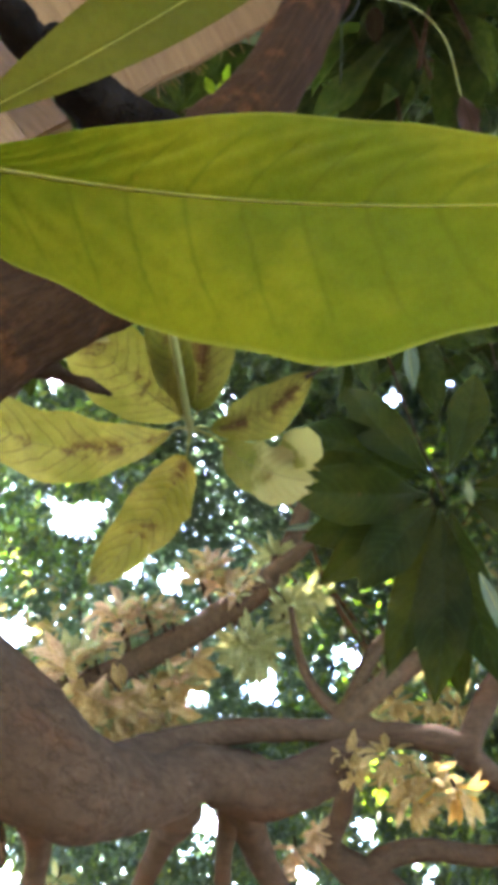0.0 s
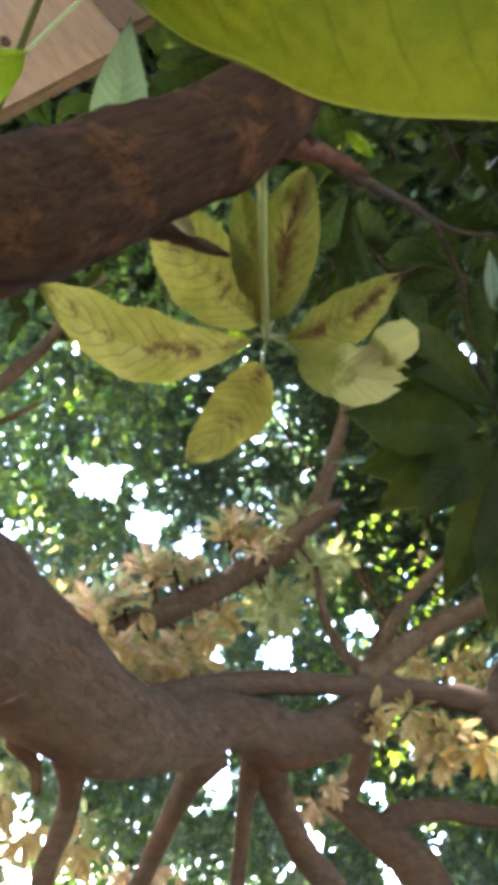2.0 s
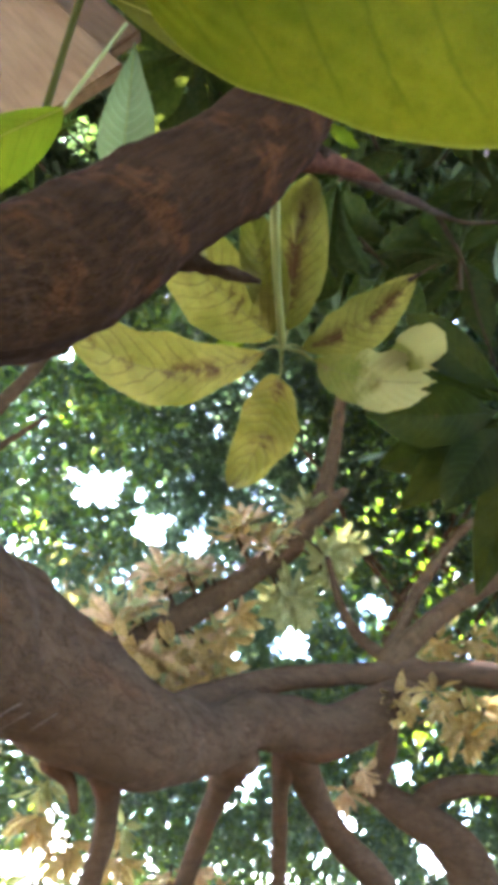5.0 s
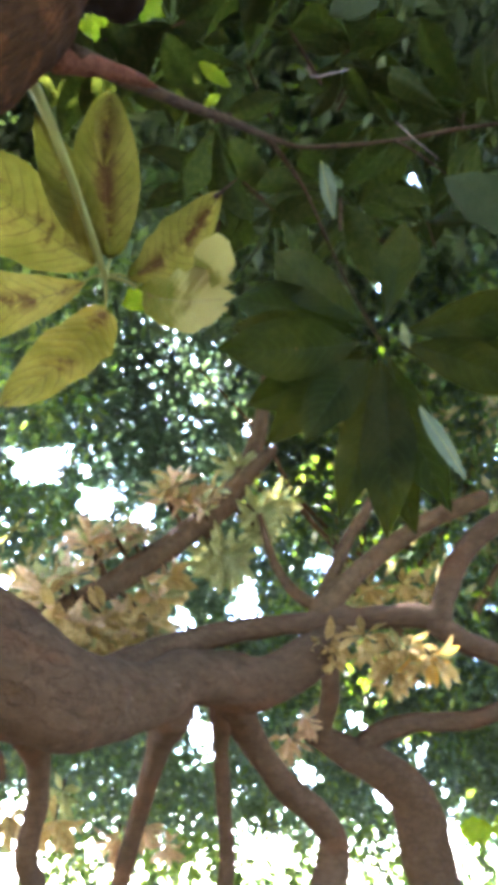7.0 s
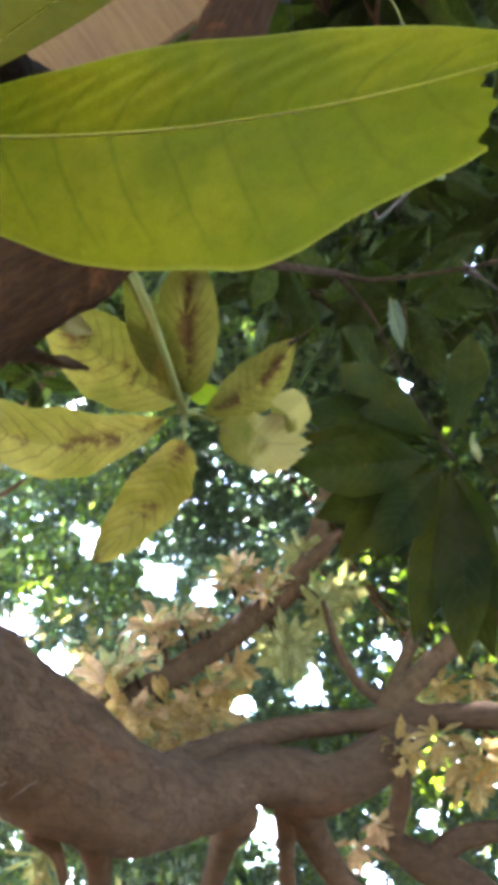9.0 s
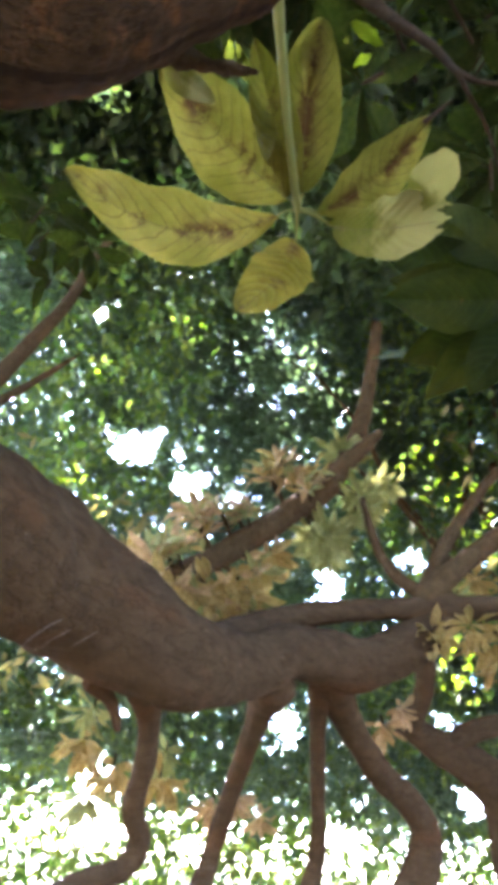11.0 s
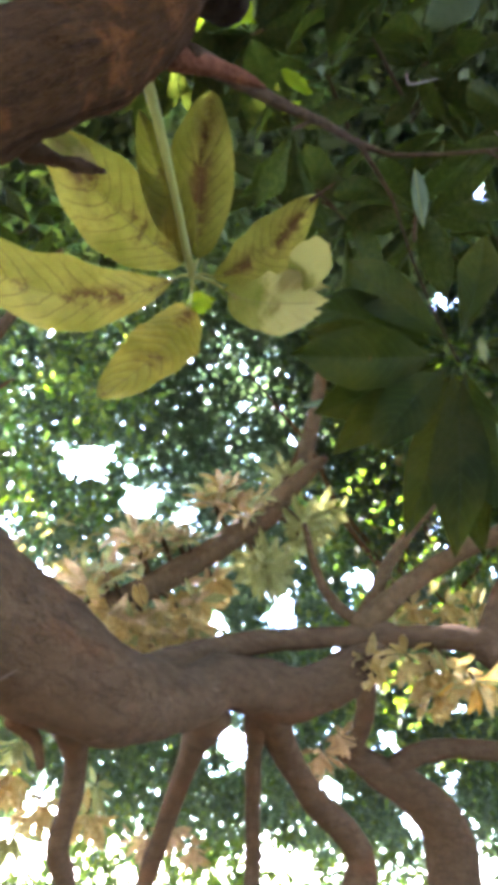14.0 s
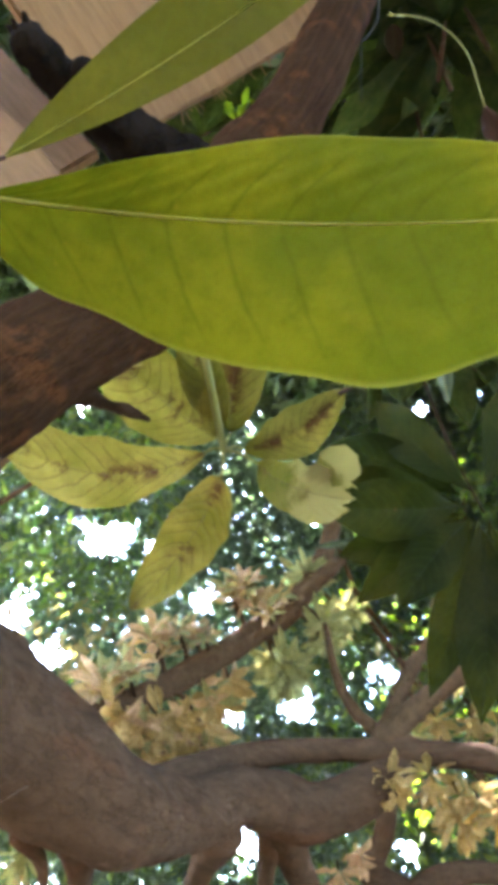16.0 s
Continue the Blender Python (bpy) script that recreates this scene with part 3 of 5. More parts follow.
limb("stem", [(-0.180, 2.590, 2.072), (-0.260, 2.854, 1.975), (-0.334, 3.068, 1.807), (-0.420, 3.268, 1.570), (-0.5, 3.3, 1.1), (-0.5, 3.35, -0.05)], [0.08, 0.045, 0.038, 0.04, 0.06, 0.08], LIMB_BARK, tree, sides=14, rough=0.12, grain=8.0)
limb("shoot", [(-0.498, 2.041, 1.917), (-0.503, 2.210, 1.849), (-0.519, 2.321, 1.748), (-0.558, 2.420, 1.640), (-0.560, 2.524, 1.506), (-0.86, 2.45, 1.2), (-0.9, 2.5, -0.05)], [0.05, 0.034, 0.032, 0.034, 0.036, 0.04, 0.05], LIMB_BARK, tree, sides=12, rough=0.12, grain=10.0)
limb("shoot", [(-0.608, 1.956, 1.890), (-0.567, 2.031, 1.854), (-0.555, 2.095, 1.799)], [0.03, 0.018, 0.010], LIMB_BARK, tree, sides=10, rough=0.12, grain=12.0)

rf = random.Random(8)
for i in range(5):
    x = rf.uniform(0.0, 1.0)
    a = Vector((-0.672, 1.482, 1.948)).lerp(Vector((-0.550, 1.733, 1.898)), x) + Vector((rf.uniform(-0.02, 0.02), rf.uniform(-0.02, 0.02), rf.uniform(-0.03, 0.03)))
    b = a + Vector((rf.uniform(-0.06, -0.01), rf.uniform(-0.03, 0.01), rf.uniform(-0.05, -0.02)))
    w = rf.uniform(0.0008, 0.0016)
    limb("bark_fibre", [a + Vector((0.02, 0.03, 0.03)), a, (a + b) / 2 + Vector((rf.uniform(-0.02, 0.02), -0.012, -0.012)), b], [w, w, w * 0.7, w * 0.3], FRAY, tree, "pale frayed bark fibre" if i == 0 else "", sides=6, steps=4)

far_tree = thing("leaning_tree", (1.15, 4.3, 0.0), "leaning tree with a bent grey trunk behind the old limb", "tree")
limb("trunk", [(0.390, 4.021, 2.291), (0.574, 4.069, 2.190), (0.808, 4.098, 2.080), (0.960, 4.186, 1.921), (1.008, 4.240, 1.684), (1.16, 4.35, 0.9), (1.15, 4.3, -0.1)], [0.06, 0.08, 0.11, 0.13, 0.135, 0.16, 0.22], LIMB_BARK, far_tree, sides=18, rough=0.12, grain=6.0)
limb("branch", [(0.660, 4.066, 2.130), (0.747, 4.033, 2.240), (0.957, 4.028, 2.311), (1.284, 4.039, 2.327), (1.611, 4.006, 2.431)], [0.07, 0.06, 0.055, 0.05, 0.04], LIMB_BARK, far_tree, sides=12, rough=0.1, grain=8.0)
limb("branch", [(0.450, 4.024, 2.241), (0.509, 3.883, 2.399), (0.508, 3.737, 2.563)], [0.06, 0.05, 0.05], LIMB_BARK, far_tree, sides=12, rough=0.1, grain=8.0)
limb("branch", [(-1.150, 1.440, 2.050), (-0.990, 1.513, 2.320), (-0.929, 1.543, 2.517), (-0.873, 1.572, 2.709), (-0.823, 1.595, 2.882), (-0.794, 1.615, 3.105), (-0.763, 1.65, 3.3)], [0.032, 0.029, 0.026, 0.022, 0.019, 0.015, 0.010], BRANCH_BARK, far_tree, sides=10, rough=0.14, grain=14.0)
limb("branch", [(-1.040, 1.490, 2.230), (-0.976, 1.520, 2.345), (-0.912, 1.575, 2.487), (-0.848, 1.644, 2.637), (-0.812, 1.739, 2.806)], [0.016, 0.015, 0.013, 0.010, 0.005], BRANCH_BARK, far_tree, sides=8, rough=0.14, grain=14.0)

# ---- branch with tufts of dry leaves ----
tuft_branch = thing("tufted_branch", (-0.701, 2.473, 2.296), "brown branch set with tufts of dry tan leaves", "branch")
TB = [(-0.726, 2.483, 2.308), (-0.604, 2.572, 2.414), (-0.472, 2.682, 2.555), (-0.342, 2.776, 2.703), (-0.206, 2.853, 2.860), (-0.056, 2.911, 3.030), (0.041, 2.951, 3.205), (0.115, 2.978, 3.442), (0.166, 3.038, 3.781), (0.204, 3.059, 4.217)]
limb("branch", TB, [0.048, 0.051, 0.053, 0.055, 0.057, 0.062, 0.056, 0.046, 0.038, 0.03], BRANCH_BARK, tuft_branch, sides=18, steps=10, rough=0.12, grain=9.0)

limb("fork", [(-0.033, 2.930, 3.079), (0.067, 2.903, 3.187), (0.148, 2.880, 3.280), (0.208, 2.866, 3.333)], [0.05, 0.045, 0.036, 0.02], BRANCH_BARK, tuft_branch, sides=14, steps=8, rough=0.12, grain=9.0)

# ---- near branch ----
near = thing("near_branch", (-0.140, 0.364, 1.841), "rough red-brown branch with a knobbly collar and a short dead spur", "branch")
limb("branch", [(-0.147, 0.279, 1.696), (-0.154, 0.303, 1.728), (-0.154, 0.330, 1.765), (-0.145, 0.347, 1.795), (-0.133, 0.362, 1.839), (-0.110, 0.376, 1.900), (-0.078, 0.386, 1.959), (-0.056, 0.384, 2.006), (-0.045, 0.374, 2.050), (-0.030, 0.364, 2.097), (-0.003, 0.354, 2.160), (0.037, 0.325, 2.380), (0.050, 0.310, 2.600)],
     [0.018, 0.021, 0.0255, 0.0305, 0.0325, 0.0325, 0.0320, 0.0315, 0.0300, 0.0285, 0.0270, 0.0245, 0.0215], NEAR_BARK, near, sides=40, steps=14, rough=0.09, grain=42.0)
limb("collar", [(-0.182, 0.250, 1.645), (-0.172, 0.254, 1.655), (-0.162, 0.258, 1.665), (-0.154, 0.263, 1.673), (-0.148, 0.268, 1.680), (-0.145, 0.274, 1.689)],
     [0.0221, 0.0227, 0.0230, 0.0231, 0.0242, 0.0210], COLLAR_BARK, near, "swollen leaf-scarred end of the branch", sides=40, steps=14, rough=0.10, grain=60.0)
limb("rim", [(-0.146, 0.271, 1.686), (-0.145, 0.274, 1.689), (-0.144, 0.276, 1.693)], [0.0238, 0.0247, 0.0225], COLLAR_BARK, near, sides=40, steps=6, rough=0.05, grain=70.0)
limb("spur", [(-0.108, 0.408, 1.896), (-0.090, 0.414, 1.892), (-0.074, 0.415, 1.888), (-0.060, 0.414, 1.882)], [0.0075, 0.0045, 0.0036, 0.0018], TWIG_BARK, near, "short dead spur", sides=16, steps=10, rough=0.4, grain=110.0)
limb("broken_twig", [(-0.042, 0.411, 2.005), (-0.015, 0.425, 2.020), (0.006, 0.439, 2.033), (0.017, 0.445, 2.035)], [0.0088, 0.0062, 0.0042, 0.0010], SALMON, near, "salmon-pink split end of a broken twig", sides=14, steps=8, rough=0.12, grain=80.0)
limb("twig", [(-0.031, 0.412, 2.012), (0.014, 0.468, 2.068), (0.062, 0.528, 2.138), (0.103, 0.597, 2.224), (0.147, 0.619, 2.241), (0.248, 0.632, 2.275), (0.348, 0.631, 2.302), (0.465, 0.634, 2.324), (0.62, 0.639, 2.351)],
     [0.0072, 0.0052, 0.0043, 0.0036, 0.0026, 0.0024, 0.0023, 0.0022, 0.002], TWIG_BARK, near, sides=10, steps=8, rough=0.15, grain=70.0)
limb("side_twig", [(0.098, 0.591, 2.22), (0.121, 0.63, 2.236), (0.147, 0.668, 2.233), (0.185, 0.75, 2.231), (0.223, 0.821, 2.219), (0.270, 0.888, 2.189)], [0.0034, 0.0028, 0.0022, 0.0017, 0.0015, 0.0018], TWIG_BARK, near, sides=10, steps=8, rough=0.15, grain=70.0)
limb("side_twig", [(0.251, 0.632, 2.273), (0.279, 0.652, 2.283), (0.322, 0.685, 2.291)], [0.0022, 0.0018, 0.0011], TWIG_BARK, near, sides=8, steps=5)
limb("leaf_stalk", [(-0.152, 0.249, 1.681), (-0.151, 0.245, 1.683), (-0.152, 0.243, 1.688), (-0.153, 0.239, 1.697), (-0.153, 0.233, 1.708), (-0.153, 0.226, 1.722)], [0.0085, 0.0062, 0.0044, 0.0037, 0.0038, 0.0038], STALK, near, "thick green leaf stalk on the swollen end", sides=18, steps=10)
COLLAR_LINE = spline([(-0.182, 0.250, 1.645), (-0.172, 0.254, 1.655), (-0.162, 0.258, 1.665), (-0.154, 0.263, 1.673), (-0.148, 0.268, 1.680), (-0.145, 0.274, 1.689)], 20)
COLLAR_ALONG = Vector((0.037, 0.024, 0.044))
COLLAR_OUT = COLLAR_ALONG.cross((0, 0, 1)).normalized()
COLLAR_UP = COLLAR_ALONG.normalized().cross(COLLAR_OUT)


def on_collar(along, turn, proud=0.0):
    """A place on the swollen end: how far along it, how far round it in degrees, how far off its surface."""
    w = radians(turn)
    out = COLLAR_OUT * math.cos(w) + COLLAR_UP * math.sin(w)
    q = Vector(COLLAR_LINE[int(round(min(1.0, max(0.0, along)) * 100))]) + COLLAR_ALONG * max(0.0, along - 1.0)
    g = q * 60.0 + out * 0.0232 * 60.0
    return q + out * (0.0232 * (1 + 0.10 * (noise.noise(g) + 0.5 * noise.noise(g * 2.7))) + 0.0002 + proud)


for k0, (turn, lift) in enumerate(((90, 0.0), (78, -0.0022), (102, -0.0008), (68, -0.0030))):
    limb("torn_bark", [on_collar(0.0, turn, lift - 0.001), on_collar(0.20, turn + 3, lift), on_collar(0.36, turn, lift + 0.0002), on_collar(0.50, turn - 3, lift - 0.0022), on_collar(0.66, turn - 5, lift - 0.0065)], [0.0032, 0.0036, 0.0034, 0.0028, 0.0008], TORN_BARK, near, "pale torn strip of bark", sides=16, steps=12, rough=0.55, grain=130.0, seed=k0 * 3.0)
for along, turn, r, mat in ((0.48, 16, 0.0034, SCAR), (0.385, 12, 0.0023, TORN_BARK)):
    d = (on_collar(along, turn, 0.01) - on_collar(along, turn)).normalized()
    q = on_collar(along, turn)
    v, f, uv = tube([q - d * r * 0.75, q - d * r * 0.05], [r * 1.35, r * 0.95], sides=20, steps=6, rough=0.35, grain=150.0, seed=r * 900)
    scar = part("leaf_scar", v, f, COLLAR_BARK, near, "round leaf scar", uv)
    v, f, uv = tube([q - d * r * 0.3, q + d * r * 0.52], [r * 0.95, r * 0.70], sides=16, steps=6, rough=0.45, grain=190.0, seed=r * 700)
    part("scar_core", v, f, mat, scar, "orange heart of the scar" if mat is SCAR else "pale heart of the scar", uv)
limb("scar_lip", [on_collar(0.37, 24, -0.0014), on_collar(0.41, 28, -0.0008), on_collar(0.45, 29, -0.0008), on_collar(0.50, 28, -0.0014)], [0.0010, 0.0015, 0.0015, 0.0009], TORN_BARK, near, "pale lip under the scar", sides=14, steps=8, rough=0.5, grain=150.0)
rr = random.Random(14)
for i in range(13):
    along, turn = 0.60 + 0.025 * i + rr.uniform(-0.015, 0.015), rr.uniform(-10, 0)
    span, w = rr.uniform(14, 40), rr.uniform(0.0009, 0.0017)
    limb("bark_ridge", [on_collar(along + rr.uniform(-0.012, 0.012), turn + span * q, -0.35 * w) for q in (0.0, 0.35, 0.7, 1.0)], [w * 0.3, w, w * 0.9, w * 0.3], SCAR if i % 3 else COLLAR_BARK, near, "orange ridge of torn bark", sides=12, steps=8, rough=0.8, grain=260.0, seed=i * 1.7)
for i, (along, turn) in enumerate(((0.35, 43), (0.38, 52), (0.45, 46), (0.42, 57), (0.62, 47), (0.61, 52), (0.72, 50), (0.78, 57), (0.70, 57), (0.54, 36), (0.32, 64), (0.52, 66))):
    w = rr.uniform(0.0003, 0.0006)
    limb("bark_fleck", [on_collar(along - 0.025, turn + rr.uniform(-2, 2), -0.5 * w), on_collar(along, turn, -0.3 * w), on_collar(along + 0.03, turn + rr.uniform(-2, 2), -0.5 * w)], [w * 0.4, w, w * 0.3], TORN_BARK if i % 3 else SCAR, near, "small pale fleck of bark", sides=10, steps=6, rough=0.6, grain=300.0)
limb("rind", [on_collar(0.97, -12, 0.0002), on_collar(0.95, 0, 0.0006), on_collar(0.92, 12, 0.0006), on_collar(0.89, 24, -0.0002)], [0.0003, 0.0009, 0.0007, 0.0003], TORN_BARK, near, "pale rind along the rim", sides=10, steps=8, rough=0.5, grain=150.0)

# ---- whorl of old yellow leaves ----
HUB = (-0.053, 0.626, 2.042)
EYE = (0.02, 0.16, 1.60)
spray = thing("leaf_whorl", HUB, "whorl of stained old yellow-green leaves on a green stalk", "leaves")
limb("stalk", [(-0.059, 0.420, 1.999), (-0.060, 0.468, 2.022), (-0.059, 0.539, 2.040), HUB], [0.0042, 0.0038, 0.0034, 0.0036], STEM, spray, sides=12, steps=8, rough=0.08, grain=60)


def torn(v):
    """How far along the blade the torn end leaves it."""
    return 0.91 + 0.025 * math.sin(v * 9 + 1.0) + 0.014 * math.sin(v * 27)


SPEC = [
    ((-0.073, 0.629, 2.038), (-0.229, 0.525, 1.962), 0.066, dict(sweep=0.15, fold=(0.1, 0.35), wave=0.08, peak=0.55, ragged=0.14, sharp=0.62)),
    ((-0.064, 0.620, 2.052), (-0.160, 0.485, 2.047), 0.078, dict(sweep=0.04, fold=(0.2, 0.3), wave=0.06, peak=0.46, ragged=0.1, sharp=0.72)),
    ((-0.059, 0.626, 2.063), (-0.087, 0.484, 2.073), 0.046, dict(fold=(0.5, 0.5), wave=0.05, peak=0.5, sharp=0.75)),
    ((-0.049, 0.621, 2.060), (-0.036, 0.497, 2.130), 0.066, dict(sweep=0.03, fold=(0.3, 0.3), wave=0.06, peak=0.48, ragged=0.1, sharp=0.62)),
    ((-0.034, 0.640, 2.056), (0.059, 0.539, 2.048), 0.054, dict(sweep=-0.07, fold=(0.3, 0.5), wave=0.07, peak=0.52, ragged=0.12, sharp=0.75)),
    ((-0.020, 0.645, 2.043), (0.080, 0.556, 1.943), 0.056, dict(sweep=-0.05, fold=(0.25, 0.45), wave=0.09, peak=0.62, ragged=0.2, sharp=0.5, arch=0.05, bite=torn, rib_end=0.88, nu=44, nv=18)),
    ((-0.054, 0.648, 2.022), (-0.075, 0.536, 1.822), 0.052, dict(sweep=0.03, fold=(0.15, 0.25), wave=0.07, peak=0.42, ragged=0.16, sharp=0.6)),
]
for i, (b, t, w, kw) in enumerate(SPEC):
    leaf(b, t, EYE, w, TORN_LEAF if i == 5 else OLD_LEAF, spray, "pale torn leaf" if i == 5 else "", seed=i + 3, pucker=0.034, rib_mat=OLD_RIB, **kw)
    limb("petiole", [HUB, (Vector(HUB) + Vector(b)) / 2 + Vector((0, 0, 0.004)), b], [0.0022, 0.0016, 0.0013], STEM, spray, sides=8, steps=4)
leaf((-0.034, 0.494, 2.122), (-0.046, 0.545, 2.092), EYE, 0.026, OLD_LEAF, spray, "tip folded back", rib=False, name="folded_tip", fold=(0.4, 0.1), wave=0.1, peak=0.35, sharp=0.7, seed=31)
leaf((0.036, 0.585, 1.985), (0.069, 0.510, 1.949), EYE, 0.034, TORN_LEAF, spray, "torn flap standing up at the leaf's end", rib=False, name="torn_flap", fold=(0.2, 0.3), wave=0.08, peak=0.66, sharp=0.5, ragged=0.2, seed=33)
leaf((-0.156, 0.488, 2.040), (-0.118, 0.520, 2.040), EYE, 0.024, TORN_LEAF, spray, "pale tip folded back", rib=False, name="folded_tip", fold=(0.3, 0.1), wave=0.1, peak=0.35, sharp=0.7, seed=32)
limb("drip_tip", [(0.054, 0.544, 2.048), (0.062, 0.536, 2.047), (0.073, 0.525, 2.046)], [0.0022, 0.0012, 0.0004], RIM_BARK, spray, "dry brown leaf tip", sides=8, steps=5)

# ---- big near leaf and its fellow ----
pair = thing("leaf_pair", (-0.110, 0.256, 1.845), "large fresh yellow-green leaves with pale midribs on one twig", "leaves")
def bitten(v):
    """How far along the blade the eaten end leaves it."""
    return 1.0 if v >= -0.06 else 0.928 + 0.008 * math.sin(v * 9) + 0.004 * math.sin(v * 31)
leaf((-0.093, 0.250, 1.835), (0.137, 0.222, 1.797), (0.04, 0.14, 1.62), 0.108, NEAR_LEAF, pair, "broad fresh leaf with a bitten end", fold=(0.14, 0.17), sweep=-0.04, arch=-0.079, lean=-0.127, twist=-0.90, wave=0.02, peak=0.65, sharp=0.28, seed=2, nu=90, nv=22, bite=bitten, pucker=0.006, ragged=0.08, other=(0.615, 0.605, 0.80, 0.1))
leaf((-0.104, 0.264, 1.891), (0.079, 0.190, 2.068), (0.04, 0.14, 1.62), 0.028, FELLOW_LEAF, pair, "upright fellow leaf with a dark speck", fold=(0.25, 0.2), sweep=-0.02, wave=0.03, peak=0.5, sharp=0.8, seed=5, nu=50, nv=14, other=(1.65, 0.5, 0.8, 0.0))
limb("twig", [(-0.104, 0.264, 1.891), (-0.121, 0.263, 1.869)], [0.0010, 0.0012], STALK, pair, sides=10, steps=6)
limb("twig", [(-0.094, 0.250, 1.833), (-0.106, 0.254, 1.843), (-0.121, 0.263, 1.869), (-0.150, 0.318, 1.830)], [0.0011, 0.0012, 0.0013, 0.0016], STALK, pair, sides=10, steps=6)

# ---- dark whorl ----
DH = (0.275, 0.87, 2.185)
dark = thing("leaf_whorl", DH, "whorl of large shaded dark green leaves at a twig's end", "leaves")
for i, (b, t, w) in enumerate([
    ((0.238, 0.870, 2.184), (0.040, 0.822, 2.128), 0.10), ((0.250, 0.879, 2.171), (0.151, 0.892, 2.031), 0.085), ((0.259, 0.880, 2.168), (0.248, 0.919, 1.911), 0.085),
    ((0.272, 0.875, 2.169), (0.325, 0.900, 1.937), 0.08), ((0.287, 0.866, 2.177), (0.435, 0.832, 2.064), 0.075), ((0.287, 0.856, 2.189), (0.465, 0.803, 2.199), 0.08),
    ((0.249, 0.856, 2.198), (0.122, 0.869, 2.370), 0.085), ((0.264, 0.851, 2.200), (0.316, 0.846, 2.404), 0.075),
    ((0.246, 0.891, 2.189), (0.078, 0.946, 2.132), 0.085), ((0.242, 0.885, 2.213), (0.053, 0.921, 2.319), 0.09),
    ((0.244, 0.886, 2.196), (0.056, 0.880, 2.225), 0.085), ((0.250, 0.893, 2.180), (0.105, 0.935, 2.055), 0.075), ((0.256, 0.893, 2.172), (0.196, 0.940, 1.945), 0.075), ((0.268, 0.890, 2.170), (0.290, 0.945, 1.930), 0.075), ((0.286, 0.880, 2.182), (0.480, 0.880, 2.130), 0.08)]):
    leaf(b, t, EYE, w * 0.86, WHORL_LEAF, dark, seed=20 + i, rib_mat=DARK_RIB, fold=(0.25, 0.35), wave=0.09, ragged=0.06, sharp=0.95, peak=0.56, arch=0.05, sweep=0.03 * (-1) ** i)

# ---- planks ----
def plank(corner, along, down, length, width, thick, label, knots, frays=0):
    """A board: corner is its lower front corner, along runs up its length, down across its width."""
    a, d = Vector(along).normalized(), Vector(down).normalized()
    a = (a - d * a.dot(d)).normalized()
    nrm = a.cross(d)
    m = Matrix((a, d, nrm)).transposed().to_4x4()
    m.translation = Vector(corner)
    bm = bmesh.new()
    bmesh.ops.create_cube(bm, size=1.0)
    for v in bm.verts:
        v.co = Vector(((v.co.x + 0.5) * length, (v.co.y + 0.5) * width, v.co.z * thick))
    bmesh.ops.subdivide_edges(bm, edges=bm.edges[:], cuts=6, use_grid_fill=True)
    for v in bm.verts:
        v.co += Vector((0, 0, 0.0012 * noise.noise(v.co * 12))) + Vector((0.003 * noise.noise(v.co * 25), 0.002 * noise.noise(v.co * 30 + Vector((5, 0, 0))), 0))
    bmesh.ops.bevel(bm, geom=[e for e in bm.edges if len(e.link_faces) == 2 and e.calc_face_angle() > 1.0], offset=0.0025, segments=2, affect="EDGES")
    me = bpy.data.meshes.new("plank")
    bm.to_mesh(me)
    bm.free()
    me.materials.append(PLANK)
    ob = new("plank", me)
    ob.matrix_world = m
    for kx, ky, kr in knots:
        ring = [(kx + kr * q * 1.5 * math.cos(w), ky + kr * q * math.sin(w), side * (0.5 * thick + h)) for side in (-1, 1) for q, h in ((1.0, -0.001), (0.8, 0.0016), (0.35, 0.0006)) for w in np.linspace(0, 2 * math.pi, 12, endpoint=False)]
        faces = [(s0 + i * 12 + j, s0 + i * 12 + (j + 1) % 12, s0 + (i + 1) * 12 + (j + 1) % 12, s0 + (i + 1) * 12 + j) for s0 in (0, 36) for i in range(2) for j in range(12)]
        faces += [tuple(range(24, 36)), tuple(range(60, 72))]
        me = bpy.data.meshes.new("knot")
        me.from_pydata(ring, [], faces)
        me.materials.append(KNOT)
        new("knot", me).parent = ob
    rs = random.Random(6)
    for i in range(frays):
        y, h = rs.uniform(0.01, width - 0.04), rs.uniform(-0.4, 0.4) * thick
        r0, out, lean = rs.uniform(0.0004, 0.0013), rs.uniform(0.003, 0.013), rs.uniform(-0.006, 0.008)
        v, f, uv = tube([(0.012, y - lean, h), (0.001, y, h), (-out, y + lean, h + rs.uniform(-0.002, 0.002))], [r0, r0, r0 * 0.3], sides=6, steps=3)
        me = bpy.data.meshes.new("splinter")
        me.from_pydata([tuple(q) for q in v], [], f)
        me.materials.append(PLANK)
        new("splinter", me).parent = ob
    return tagged(ob, label, "plank", "planks overhead")

C1 = (-0.198, 0.430, 2.169)
plank(C1, Vector((-0.233, 0.404, 2.253)) - Vector(C1), Vector((-0.271, 0.452, 2.103)) - Vector(C1), 1.1, 0.6, 0.012, "weathered tan wooden plank with knots and a pale sawn edge", [(0.070, 0.088, 0.005), (0.170, 0.041, 0.006), (0.20, 0.22, 0.006)])
C2 = (0.016, 0.378, 2.462)
plank(C2, (-0.067, -0.114, 0.071), Vector((-0.133, 0.407, 2.260)) - Vector(C2), 0.6, 0.320, 0.012, "weathered orange-tan wooden plank with a frayed edge", [(0.2, 0.12, 0.006)], frays=34)

C3 = (-0.201, 0.437, 2.253)
